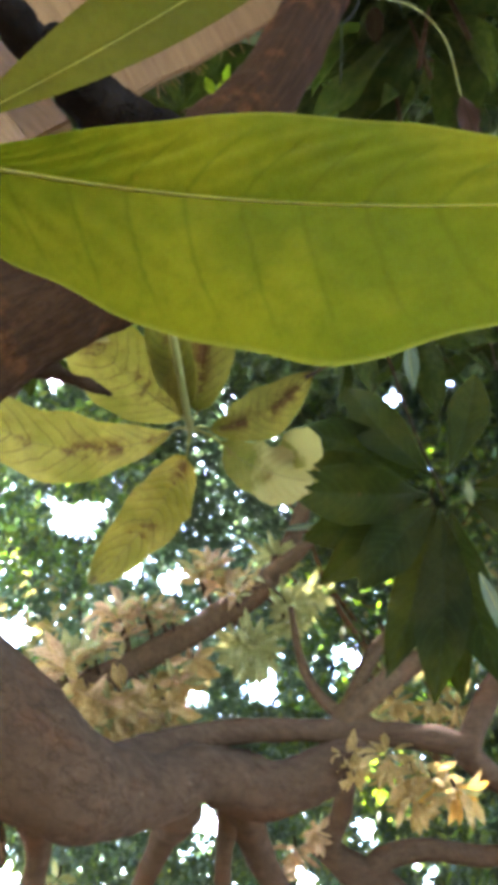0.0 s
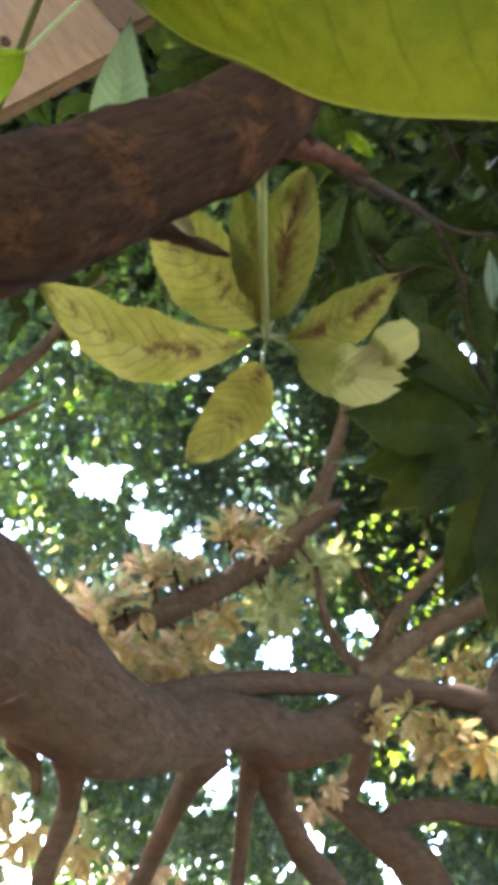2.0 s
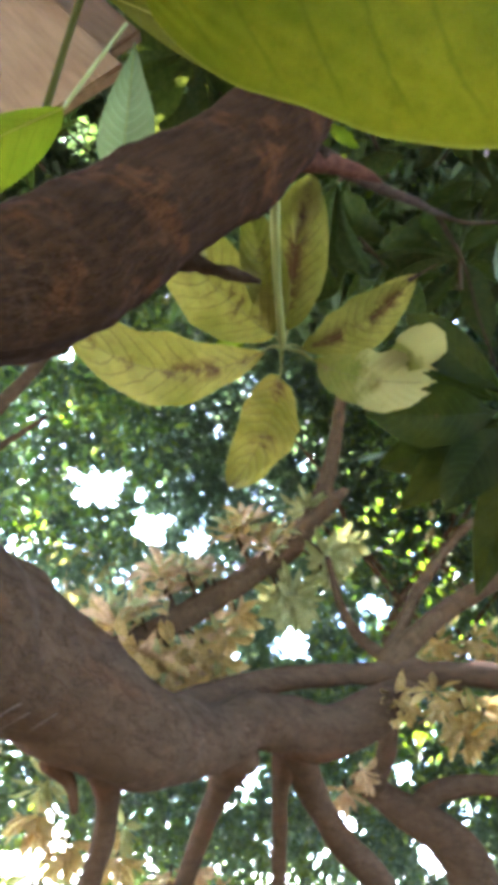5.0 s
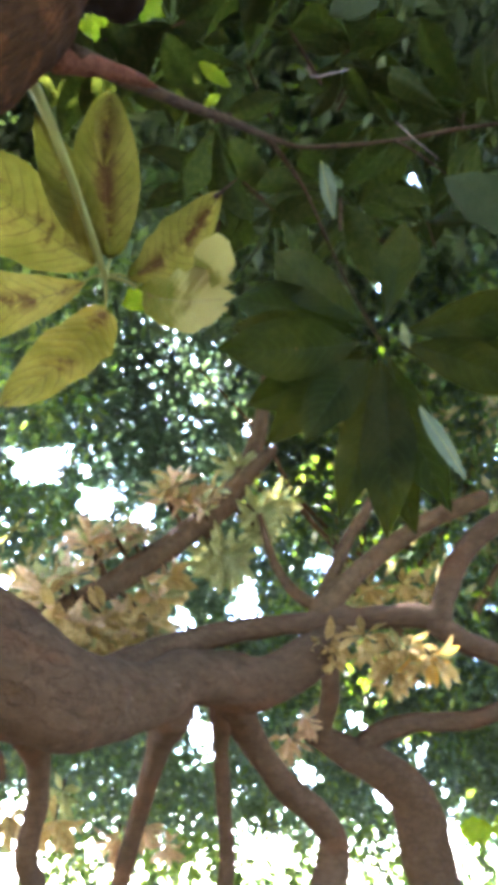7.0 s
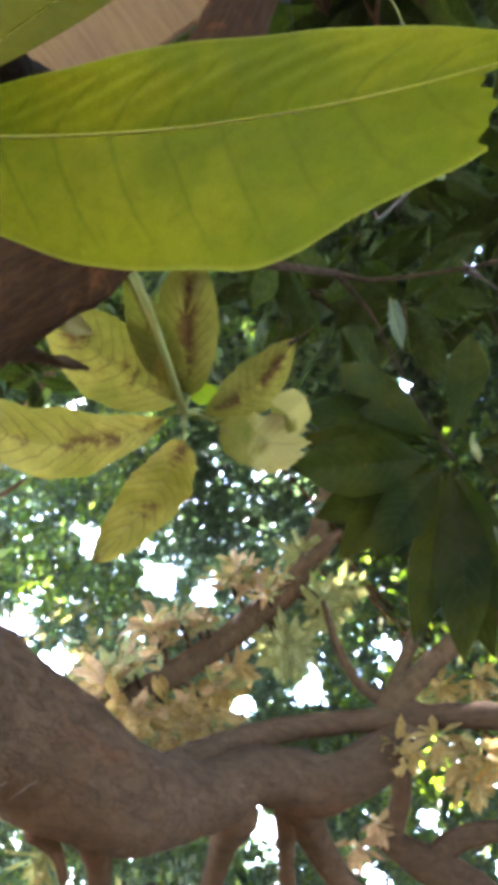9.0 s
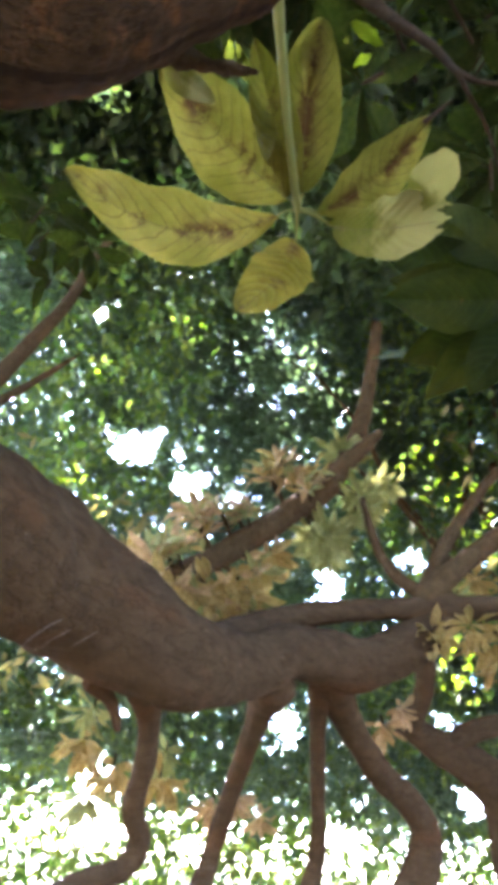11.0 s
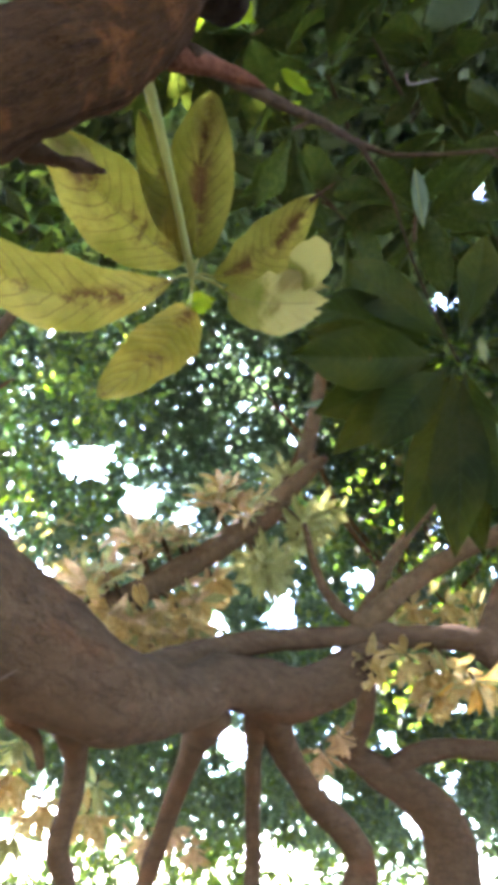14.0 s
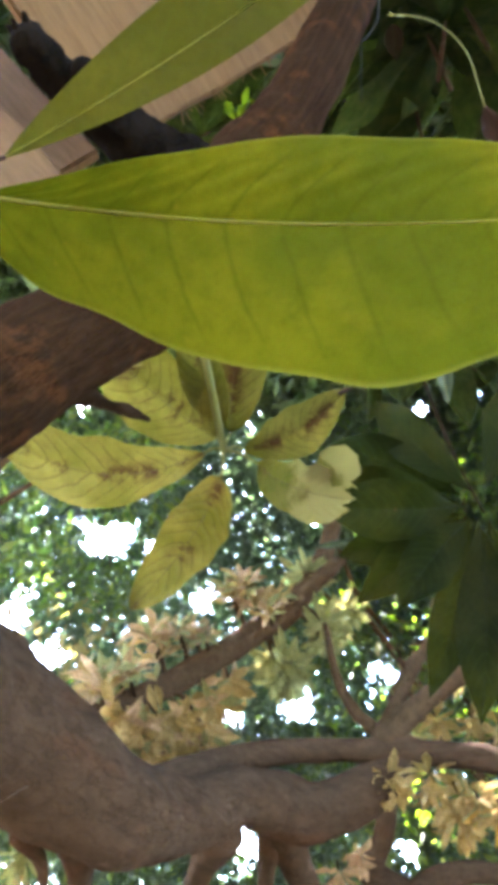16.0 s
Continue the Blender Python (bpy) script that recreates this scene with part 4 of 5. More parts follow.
plank(C3, Vector((-0.233, 0.404, 2.253)) - Vector(C1), Vector((-0.271, 0.452, 2.103)) - Vector(C1), 0.9, 0.5, 0.012, "weathered brown plank behind the tan ones", [(0.155, 0.075, 0.006)])

# ---- smaller leaves near the branch ----
def single(base, tip, width, mat, label, stalk=None, name="leaf_sprig", face=EYE, **k):
    """One leaf on its own stalk."""
    e = thing(name, base, label, "leaf")
    leaf(base, tip, face, width, mat, e, rib_mat=DARK_RIB if mat in (RED_LEAF, OLIVE_LEAF, GREY_LEAF, DRY_RED) else None, **k)
    if stalk:
        pts = [*stalk, base]
        limb("stalk", pts, [0.0008] * len(pts), STEM, e, sides=8, steps=5)
    return e

single((-0.122, 0.285, 1.816), (-0.208, 0.314, 1.780), 0.016, LIME_LEAF, "bright yellow-green leaf hanging beside the branch", [(-0.109, 0.278, 1.868), (-0.117, 0.282, 1.836)], fold=(0.1, 0.1), wave=0.06, peak=0.45, seed=41, sweep=-0.02, other=(2.1, 0.42, 0.85, 0.0))
single((-0.172, 0.440, 2.012), (-0.143, 0.341, 2.006), 0.040, PALE_LEAF, "pale grey-green leaf standing behind the branch", fold=(0.2, 0.35), wave=0.03, peak=0.40, sharp=1.15, seed=42, pucker=0.02)
single((-0.118, 0.270, 1.875), (-0.001, 0.292, 1.826), 0.023, FELLOW_LEAF, "dull green leaf behind the large one", [(-0.133, 0.262, 1.886)], fold=(0.2, 0.3), wave=0.04, peak=0.5, seed=43)
single((-0.220, 0.363, 1.915), (-0.257, 0.335, 1.990), 0.010, OLIVE_LEAF, "narrow withered leaf in front of a plank", fold=(0.5, 0.5), wave=0.1, peak=0.4, seed=44, sweep=0.05)
single((0.153, 0.583, 2.161), (0.169, 0.630, 2.131), 0.014, SILVER_LEAF, "small silvery leaf on the side twig", fold=(0.5, 0.2), wave=0.15, peak=0.5, seed=45)
single((0.155, 0.587, 2.165), (0.170, 0.620, 2.140), 0.013, SILVER_LEAF, "small silvery leaf on the side twig", fold=(0.6, 0.2), wave=0.15, peak=0.5, seed=46)
single((0.308, 0.510, 2.526), (0.414, 0.440, 2.522), 0.05, DRY_RED, "curled red-brown leaf among dark foliage", fold=(0.6, 0.9), wave=0.1, peak=0.6, seed=47, arch=0.12, sweep=0.12)
single((0.189, 0.443, 2.409), (0.215, 0.481, 2.401), 0.028, DRY_RED, "withered red-brown leaf on a curved pale stalk", [(0.079, 0.392, 2.535), (0.126, 0.384, 2.486), (0.164, 0.402, 2.447)], fold=(0.6, 0.6), wave=0.15, peak=0.5, seed=49, ragged=0.3)
single((0.085, 0.401, 2.533), (0.096, 0.438, 2.522), 0.025, RED_LEAF, "small brown leaf by the cord", fold=(0.4, 0.5), wave=0.1, peak=0.4, seed=50)
single((0.285, 0.826, 2.041), (0.331, 0.846, 1.949), 0.021, SILVER_LEAF, "pale underside of a turned leaf in the dark whorl", fold=(0.2, 0.5), wave=0.05, peak=0.45, seed=51)
single((0.117, 0.977, 2.184), (0.040, 0.971, 2.158), 0.012, SILVER_LEAF, "pale edge of a narrow turned leaf", fold=(0.6, 0.6), peak=0.5, seed=52)
single((0.496, 0.996, 2.206), (0.596, 0.979, 2.160), 0.035, SILVER_LEAF, "pale turned leaf beside the dark whorl", fold=(0.3, 0.4), peak=0.5, seed=53)
for i, (b, t, w, m, words) in enumerate([
        ((0.352, 0.871, 2.227), (0.383, 0.869, 2.202), 0.022, PINK_LEAF, "dry pinkish scrap caught in the dark whorl"), ((0.418, 0.880, 2.190), (0.446, 0.874, 2.167), 0.020, PINK_LEAF, "dry pinkish scrap caught in the dark whorl"), ((0.281, 0.825, 2.179), (0.292, 0.847, 2.151), 0.012, PALE_LEAF, "pale bud scale at the whorl's heart"),
        ((0.263, 0.566, 2.542), (0.183, 0.590, 2.485), 0.055, GREY_LEAF, "broad grey-green leaf seen from below"), ((0.373, 0.797, 2.449), (0.506, 0.802, 2.327), 0.075, GREY_LEAF, "broad grey-green leaf seen from below"), ((0.509, 0.684, 2.473), (0.447, 0.728, 2.471), 0.05, GREY_LEAF, "broad grey-green leaf seen from below"), ((-0.007, 0.508, 2.403), (0.063, 0.504, 2.412), 0.04, GREY_LEAF, "broad grey-green leaf seen from below"), ((0.370, 0.940, 3.09), (0.352, 0.868, 2.92), 0.03, SILVER_LEAF, "narrow pale leaf hanging among dark ones"), ((0.163, 0.603, 2.184), (0.167, 0.628, 2.147), 0.014, SILVER_LEAF, "small silvery leaf on the side twig")]):
    single(b, t, w, m, words, fold=(0.2, 0.3), wave=0.08, peak=0.5, ragged=0.15, seed=80 + i)
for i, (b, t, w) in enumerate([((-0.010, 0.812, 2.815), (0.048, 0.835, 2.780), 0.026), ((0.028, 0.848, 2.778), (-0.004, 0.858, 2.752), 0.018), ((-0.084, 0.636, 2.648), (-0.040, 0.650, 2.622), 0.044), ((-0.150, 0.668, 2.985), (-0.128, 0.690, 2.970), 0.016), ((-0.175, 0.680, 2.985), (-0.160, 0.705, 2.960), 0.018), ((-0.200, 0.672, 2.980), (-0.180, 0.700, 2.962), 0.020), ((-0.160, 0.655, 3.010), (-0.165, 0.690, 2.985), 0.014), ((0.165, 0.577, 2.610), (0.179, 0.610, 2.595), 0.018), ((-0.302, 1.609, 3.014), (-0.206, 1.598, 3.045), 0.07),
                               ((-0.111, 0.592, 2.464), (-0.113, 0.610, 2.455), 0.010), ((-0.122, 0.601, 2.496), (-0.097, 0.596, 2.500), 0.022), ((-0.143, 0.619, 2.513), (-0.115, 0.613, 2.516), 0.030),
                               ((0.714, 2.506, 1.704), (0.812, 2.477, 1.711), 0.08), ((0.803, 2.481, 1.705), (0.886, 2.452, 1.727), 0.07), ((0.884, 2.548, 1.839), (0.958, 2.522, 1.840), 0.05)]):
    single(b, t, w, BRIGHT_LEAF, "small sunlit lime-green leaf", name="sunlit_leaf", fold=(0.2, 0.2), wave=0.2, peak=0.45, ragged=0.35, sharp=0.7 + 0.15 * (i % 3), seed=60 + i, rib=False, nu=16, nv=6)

# ---- cord, dead limb over the planks ----
cord = thing("cord", (0.049, 0.419, 2.526), "grey-green cord looped and hanging among dark leaves", "cord")
limb("loop", [(-0.020, 0.340, 2.571), (-0.006, 0.377, 2.554), (0.012, 0.407, 2.537), (0.047, 0.419, 2.526), (0.066, 0.402, 2.537), (0.068, 0.370, 2.551), (0.075, 0.329, 2.570)], [0.0015] * 7, CORD, cord, sides=10, steps=8, rough=0.2, grain=300)
limb("hanging_end", [(0.049, 0.418, 2.527), (0.053, 0.439, 2.515), (0.057, 0.476, 2.496)], [0.0009] * 3, CORD, cord, sides=10, steps=8, rough=0.2, grain=300)
straw = thing("dry_twig", (0.076, 0.542, 2.533), "thin pale dry twig lying across dark leaves", "twig")
limb("twig", [(0.031, 0.55, 2.551), (0.076, 0.542, 2.533), (0.138, 0.532, 2.514), (0.204, 0.516, 2.492)], [0.0006, 0.0008, 0.0007, 0.0005], FRAY, straw, sides=7, steps=6, rough=0.2, grain=120)
arc = thing("dry_twig", (0.148, 0.548, 2.258), "thin grey arching twig among dark leaves", "twig")
limb("twig", [(0.140, 0.530, 2.235), (0.150, 0.560, 2.275), (0.190, 0.640, 2.440), (0.240, 0.735, 2.640)], [0.0014, 0.0012, 0.0014, 0.0009], FRAY, arc, sides=7, steps=6, rough=0.2, grain=120)
cross = thing("dry_twig", (0.235, 0.562, 2.173), "short bare twig crossing dark leaves", "twig")
limb("twig", [(0.225, 0.556, 2.182), (0.248, 0.567, 2.162), (0.268, 0.575, 2.147)], [0.0009, 0.0008, 0.0004], FRAY, cross, sides=7, steps=6, rough=0.2, grain=120)
dead = thing("dead_limb", (-0.244, 0.447, 2.335), "dark dead limb with a snapped end in front of planks", "branch")
limb("limb", [(-0.21, 0.307, 2.17), (-0.196, 0.335, 2.179), (-0.172, 0.367, 2.188), (-0.145, 0.395, 2.196), (-0.111, 0.418, 2.207), (-0.074, 0.444, 2.225), (-0.027, 0.472, 2.241)], [0.0150, 0.0175, 0.0215, 0.0245, 0.0250, 0.0240, 0.0220], DEAD_BARK, dead, sides=24, steps=12, rough=0.22, grain=60)
limb("snag", [(-0.176, 0.352, 2.178), (-0.170, 0.338, 2.174), (-0.168, 0.326, 2.171)], [0.0150, 0.0125, 0.0100], DEAD_BARK, dead, sides=16, steps=8, rough=0.35, grain=95)
for k0, (dx, dy, dz, r0) in enumerate(((0.005, -0.012, 0.004, 0.0060), (-0.010, -0.004, 0.002, 0.0055), (-0.003, -0.009, -0.002, 0.0045))):
    limb("splinter", [Vector((-0.207, 0.312, 2.171)), Vector((-0.210 + dx * 0.6, 0.307 + dy * 0.3, 2.170 + dz)), Vector((-0.213 + dx, 0.303 + dy, 2.170 + dz))], [0.009, r0, r0 * 0.35], DEAD_BARK, dead, sides=10, steps=6, rough=0.4, grain=120, seed=k0 * 2.0)

# ---- tufts of dry leaves along the branch ----
TUFTS = [
    ((-0.632, 2.453, 2.415), PINK_LEAF, 0.16), ((-0.572, 2.498, 2.486), PINK_LEAF, 0.13), ((-0.549, 2.587, 2.682), PINK_LEAF, 0.15), ((-0.463, 2.632, 2.748), PINK_LEAF, 0.13), ((-0.393, 2.705, 2.743), PINK_LEAF, 0.11),
    ((-0.278, 2.769, 2.984), PINK_LEAF, 0.15), ((-0.177, 2.786, 2.973), PINK_LEAF, 0.12), ((-0.094, 2.819, 3.027), TAN_LEAF, 0.11),
]
LOW = [
    ((-0.573, 2.441, 2.346), TAN_LEAF, 0.15), ((-0.571, 2.468, 2.265), TAN_LEAF, 0.15), ((-0.502, 2.519, 2.328), TAN_LEAF, 0.14), ((-0.474, 2.547, 2.262), TAN_LEAF, 0.14), ((-0.394, 2.655, 2.309), TAN_LEAF, 0.14), ((-0.382, 2.673, 2.424), TAN_LEAF, 0.14),
    ((-0.294, 2.693, 2.405), TAN_LEAF, 0.13), ((-0.306, 2.750, 2.541), TAN_LEAF, 0.14), ((-0.256, 2.817, 2.659), TAN_LEAF, 0.12), ((-0.449, 2.561, 2.400), TAN_LEAF, 0.13),
    ((-0.026, 2.938, 2.796), YELLOW_LEAF, 0.17), ((-0.091, 2.923, 2.825), YELLOW_LEAF, 0.13), ((0.116, 2.940, 3.020), YELLOW_LEAF, 0.14), ((0.188, 2.998, 3.117), YELLOW_LEAF, 0.13), ((0.024, 2.924, 3.250), YELLOW_LEAF, 0.14), ((0.133, 2.936, 2.918), YELLOW_LEAF, 0.10),
]
TBL = spline(TB, 6)
for p, m, q in TUFTS + LOW:
    near_at = Vector(TBL[np.argmin(np.linalg.norm(TBL - np.array(p), axis=1))].tolist())
    limb("side_shoot", [near_at, near_at.lerp(Vector(p), 0.5) + Vector((0, 0, 0.02)), p], [0.012, 0.009, 0.007], BRANCH_BARK, tuft_branch, sides=8, steps=4)


def beside(spots, seed):
    """The same spots and a smaller tuft beside each."""
    r = random.Random(seed)
    return [*spots, *[(Vector(p) + Vector((r.uniform(-0.08, 0.08), r.uniform(-0.06, 0.1), r.uniform(-0.06, 0.06))), m, s * 0.8) for p, m, s in spots]]

for i, (p, m, s) in enumerate(beside(TUFTS, 1)):
    whorl("leaf_tuft", p, (-0.3, -0.7, 0.6), 24, s * 0.95, [m, m, TAN_LEAF, YELLOW_LEAF], "tuft of pinkish tan dry leaves on the brown branch", "leaves", "tufts on the branch", 100 + i, (35, 95), 0.05, 0.006)
for i, (p, m, s) in enumerate(beside(LOW, 2)):
    whorl("leaf_tuft", p, (0.1, -0.75, -0.6), 24, s * 0.95, [m, m, m, YELLOW_LEAF, PINK_LEAF] if m is TAN_LEAF else [m], "tuft of yellow leaves on the brown branch" if m is YELLOW_LEAF else "hanging tuft of tan dry leaves on the brown branch", "leaves", "tufts on the branch", 200 + i, (25, 95), 0.35, 0.006)
SIDE = [
    ((0.371, 2.667, 2.332), TAN_LEAF, 0.16), ((0.502, 2.594, 2.330), TAN_LEAF, 0.17), ((0.586, 2.544, 2.263), TAN_LEAF, 0.18), ((0.629, 2.486, 2.241), ORANGE_LEAF, 0.15), ((0.685, 2.426, 2.211), ORANGE_LEAF, 0.16), ((0.577, 2.564, 2.201), TAN_LEAF, 0.15),
    ((0.584, 2.854, 2.615), TAN_LEAF, 0.15), ((0.715, 2.820, 2.624), TAN_LEAF, 0.14), ((0.821, 2.800, 2.601), TAN_LEAF, 0.14), ((0.502, 2.794, 2.527), YELLOW_LEAF, 0.12),
    ((0.270, 3.545, 2.157), PINK_LEAF, 0.16), ((0.346, 3.524, 2.233), PINK_LEAF, 0.14), ((0.196, 3.565, 2.059), PINK_LEAF, 0.13), ((-0.437, 3.260, 1.737), PINK_LEAF, 0.15), ((-0.353, 3.270, 1.775), PINK_LEAF, 0.14), ((-0.243, 3.286, 1.717), PINK_LEAF, 0.12),
    ((-0.778, 2.534, 1.931), YELLOW_LEAF, 0.16), ((-0.789, 2.544, 1.830), TAN_LEAF, 0.17), ((-0.689, 2.584, 1.762), TAN_LEAF, 0.15), ((-0.515, 2.530, 1.740), TAN_LEAF, 0.15), ((-0.528, 2.622, 1.829), YELLOW_LEAF, 0.13), ((-0.784, 2.663, 1.682), YELLOW_LEAF, 0.15),
]
for i, (p, m, s) in enumerate(SIDE):
    whorl("leaf_tuft", p, (0.1, -0.5, -0.6), 20, s * 0.7, [TAN_LEAF, TAN_LEAF, YELLOW_LEAF, ORANGE_LEAF] if m is ORANGE_LEAF else [m], "tuft of dry leaves lit orange from behind" if m is ORANGE_LEAF else "tuft of tan and yellow leaves among the limbs", "leaves", "tufts among the limbs", 300 + i, (25, 100), 0.35, 0.006)


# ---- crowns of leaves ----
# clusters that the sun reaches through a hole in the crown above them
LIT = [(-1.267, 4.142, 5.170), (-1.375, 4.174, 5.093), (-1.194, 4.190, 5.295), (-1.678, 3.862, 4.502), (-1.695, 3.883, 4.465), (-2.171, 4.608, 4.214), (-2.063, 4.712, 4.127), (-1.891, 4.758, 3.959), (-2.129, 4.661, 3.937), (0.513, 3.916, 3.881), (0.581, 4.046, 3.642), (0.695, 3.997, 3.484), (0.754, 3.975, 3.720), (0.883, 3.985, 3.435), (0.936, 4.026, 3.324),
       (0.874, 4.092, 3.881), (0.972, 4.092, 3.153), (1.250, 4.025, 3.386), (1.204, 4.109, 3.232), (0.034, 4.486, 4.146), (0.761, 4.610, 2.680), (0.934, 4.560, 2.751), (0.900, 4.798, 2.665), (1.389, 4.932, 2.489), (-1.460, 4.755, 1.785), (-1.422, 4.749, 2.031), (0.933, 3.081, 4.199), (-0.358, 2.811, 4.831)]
def crown(name, parent, mat, centres, per, spread, size, seed, label="", fine=False, airy=0.0):
    """Small bent leaves in clumps round the given twig ends."""
    r = np.random.RandomState(seed)
    c = np.repeat(np.asarray(centres), per, axis=0)
    n = len(c)
    p = c + r.normal(size=(n, 3)) * spread * np.array((1, 1, 0.7))
    p, n = thin_out(p, r, airy)
    d = r.normal(size=(n, 3)) + np.array((0, 0, -0.5))
    d /= np.linalg.norm(d, axis=1)[:, None]
    up = r.normal(size=(n, 3)) * 0.8 + np.array((0, 0, 1.0))
    y = np.cross(up, d)
    y /= np.linalg.norm(y, axis=1)[:, None]
    z = np.cross(d, y)
    s = (size * r.uniform(0.6, 1.3, n))[:, None]
    w = s * r.uniform(0.16, 0.24, n)[:, None]
    q = np.stack([p, p + d * s * 0.45 + y * w - z * s * 0.05, p + d * s * 0.45 - y * w - z * s * 0.05, p + d * s - z * s * 0.12, p + d * s * 0.48 + z * s * 0.02], axis=1)
    tri = np.array([(0, 4, 1), (0, 2, 4), (1, 4, 3), (4, 2, 3)])
    if fine:
        q, tri = q[:, :4], np.array([(0, 3, 1), (0, 2, 3)])
    base = np.arange(n)[:, None] * q.shape[1]
    faces = (base[:, None, :] + tri[None]).reshape(-1, 3)
    me = bpy.data.meshes.new(name)
    verts = q.reshape(-1, 3) - np.array(place(parent))
    me.vertices.add(len(verts))
    me.vertices.foreach_set("co", verts.ravel())
    me.loops.add(faces.size)
    me.loops.foreach_set("vertex_index", faces.ravel().astype(np.int32))
    me.polygons.add(len(faces))
    me.polygons.foreach_set("loop_start", np.arange(0, faces.size, 3, dtype=np.int32))
    me.update(calc_edges=True)
    me.materials.append(mat)
    ob = new(name, me)
    ob.parent = parent
    ob["kind"] = "stuff"
    if label:
        ob["label"] = label
    return ob


# thin places in the canopy: a place on the line of each opening, and how wide it is
GAPS = [
    ((-2.402, 6.649, 5.619), 0.282), ((-2.127, 6.685, 5.718), 0.305), ((-1.865, 6.799, 5.667), 0.215), ((-1.826, 6.990, 5.362), 0.158), ((-1.607, 7.059, 5.340), 0.226), ((-1.169, 7.179, 5.286), 0.158), ((-2.763, 7.158, 4.343), 0.271), ((-3.353, 6.846, 4.443), 0.508), ((0.047, 7.703, 4.350), 0.294), ((-0.034, 7.623, 4.555), 0.203),
    ((-0.700, 7.732, 4.165), 0.158), ((-0.611, 7.997, 3.248), 0.203), ((-0.474, 8.067, 2.943), 0.271), ((0.012, 6.758, 6.152), 0.113), ((0.877, 7.470, 4.809), 0.226), ((1.010, 7.491, 4.722), 0.136), ((0.651, 7.792, 4.027), 0.136), ((-2.755, 5.600, 6.762), 0.10),
]
LOW_GAPS = [
    ((1.287, 7.943, 3.169), 0.203), ((0.696, 8.104, 2.644), 0.158), ((-2.312, 7.837, 1.949), 0.407), ((1.905, 7.892, 2.770), 0.203), ((1.529, 8.028, 2.340), 0.226), ((0.196, 8.194, 1.938), 0.226), ((1.898, 4.558, 8.016), 0.147), ((2.120, 7.917, 2.043), 0.407), ((-1.217, 8.101, 1.716), 0.226),
    ((1.947, 2.162, 9.137), 0.0678), ((1.286, 2.724, 9.098), 0.0565), ((1.167, 5.719, 7.255), 0.169), ((1.684, 5.519, 7.328), 0.181), ((3.183, 4.966, 7.196), 0.181), ((1.786, 4.688, 7.964), 0.113), ((0.972, 4.310, 8.369), 0.0678),
]
HIGH_GAPS = [((1.012, 4.965, 9.141), 0.07), ((1.998, 5.250, 8.764), 0.13), ((1.371, 6.394, 7.962), 0.09), ((1.882, 6.195, 8.029), 0.10), ((1.737, 6.475, 7.798), 0.07), ((3.557, 5.642, 7.837), 0.20), ((3.187, 3.525, 9.335), 0.08), ((2.070, 3.909, 9.522), 0.06), ((2.706, 3.768, 9.403), 0.06), ((1.770, 2.146, 10.231), 0.13), ((2.023, 2.184, 10.168), 0.17), ((2.393, 2.526, 9.984), 0.15), ((0.822, 3.371, 9.992), 0.09), ((1.981, 6.169, 8.022), 0.11), ((1.379, 6.411, 7.943), 0.12), ((-1.626, 6.760, 7.492), 0.09), ((-2.924, 6.271, 7.510), 0.08), ((-3.350, 6.251, 7.303), 0.08), ((-0.665, 7.297, 7.037), 0.09), ((0.511, 6.731, 7.734), 0.05)]
OPEN = GAPS + LOW_GAPS + HIGH_GAPS
OPEN_AT = np.array([o for o, _ in OPEN])
OPEN_WIDE = np.array([w for _, w in OPEN])
STAND = np.array((0.03, 0.17, 1.6))


def blocks(p):
    """Whether a cluster at p would stand in the line of one of the high openings."""
    v = (p - Vector(STAND)).normalized()
    return any(v.angle((Vector(o) - Vector(STAND)).normalized()) < 0.05 for o, _ in HIGH_GAPS)


# ---- dark leaves overhead ----
rw = random.Random(5)
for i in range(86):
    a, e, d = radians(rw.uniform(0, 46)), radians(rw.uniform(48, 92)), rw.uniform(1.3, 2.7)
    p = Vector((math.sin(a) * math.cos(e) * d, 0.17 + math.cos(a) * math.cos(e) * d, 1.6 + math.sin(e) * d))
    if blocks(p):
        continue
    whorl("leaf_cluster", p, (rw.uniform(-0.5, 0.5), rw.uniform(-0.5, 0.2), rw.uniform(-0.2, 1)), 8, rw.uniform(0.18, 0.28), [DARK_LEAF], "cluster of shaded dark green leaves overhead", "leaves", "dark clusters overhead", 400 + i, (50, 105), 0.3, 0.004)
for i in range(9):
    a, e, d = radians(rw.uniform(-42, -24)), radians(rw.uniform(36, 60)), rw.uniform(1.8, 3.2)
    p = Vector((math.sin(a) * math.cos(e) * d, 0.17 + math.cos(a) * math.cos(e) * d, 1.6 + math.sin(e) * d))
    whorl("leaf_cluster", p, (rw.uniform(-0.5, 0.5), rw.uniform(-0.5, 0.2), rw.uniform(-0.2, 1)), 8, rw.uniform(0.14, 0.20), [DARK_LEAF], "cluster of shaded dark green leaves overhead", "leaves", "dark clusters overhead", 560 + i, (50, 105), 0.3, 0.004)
# Clusters added towards the sun to keep it off the withered leaves.
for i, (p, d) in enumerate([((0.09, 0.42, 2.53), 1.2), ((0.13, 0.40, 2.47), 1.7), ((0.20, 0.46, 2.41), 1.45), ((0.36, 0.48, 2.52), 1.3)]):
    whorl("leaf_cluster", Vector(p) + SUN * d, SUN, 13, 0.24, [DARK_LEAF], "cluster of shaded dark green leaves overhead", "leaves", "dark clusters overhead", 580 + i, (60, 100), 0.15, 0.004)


PATCH = np.random.RandomState(77)
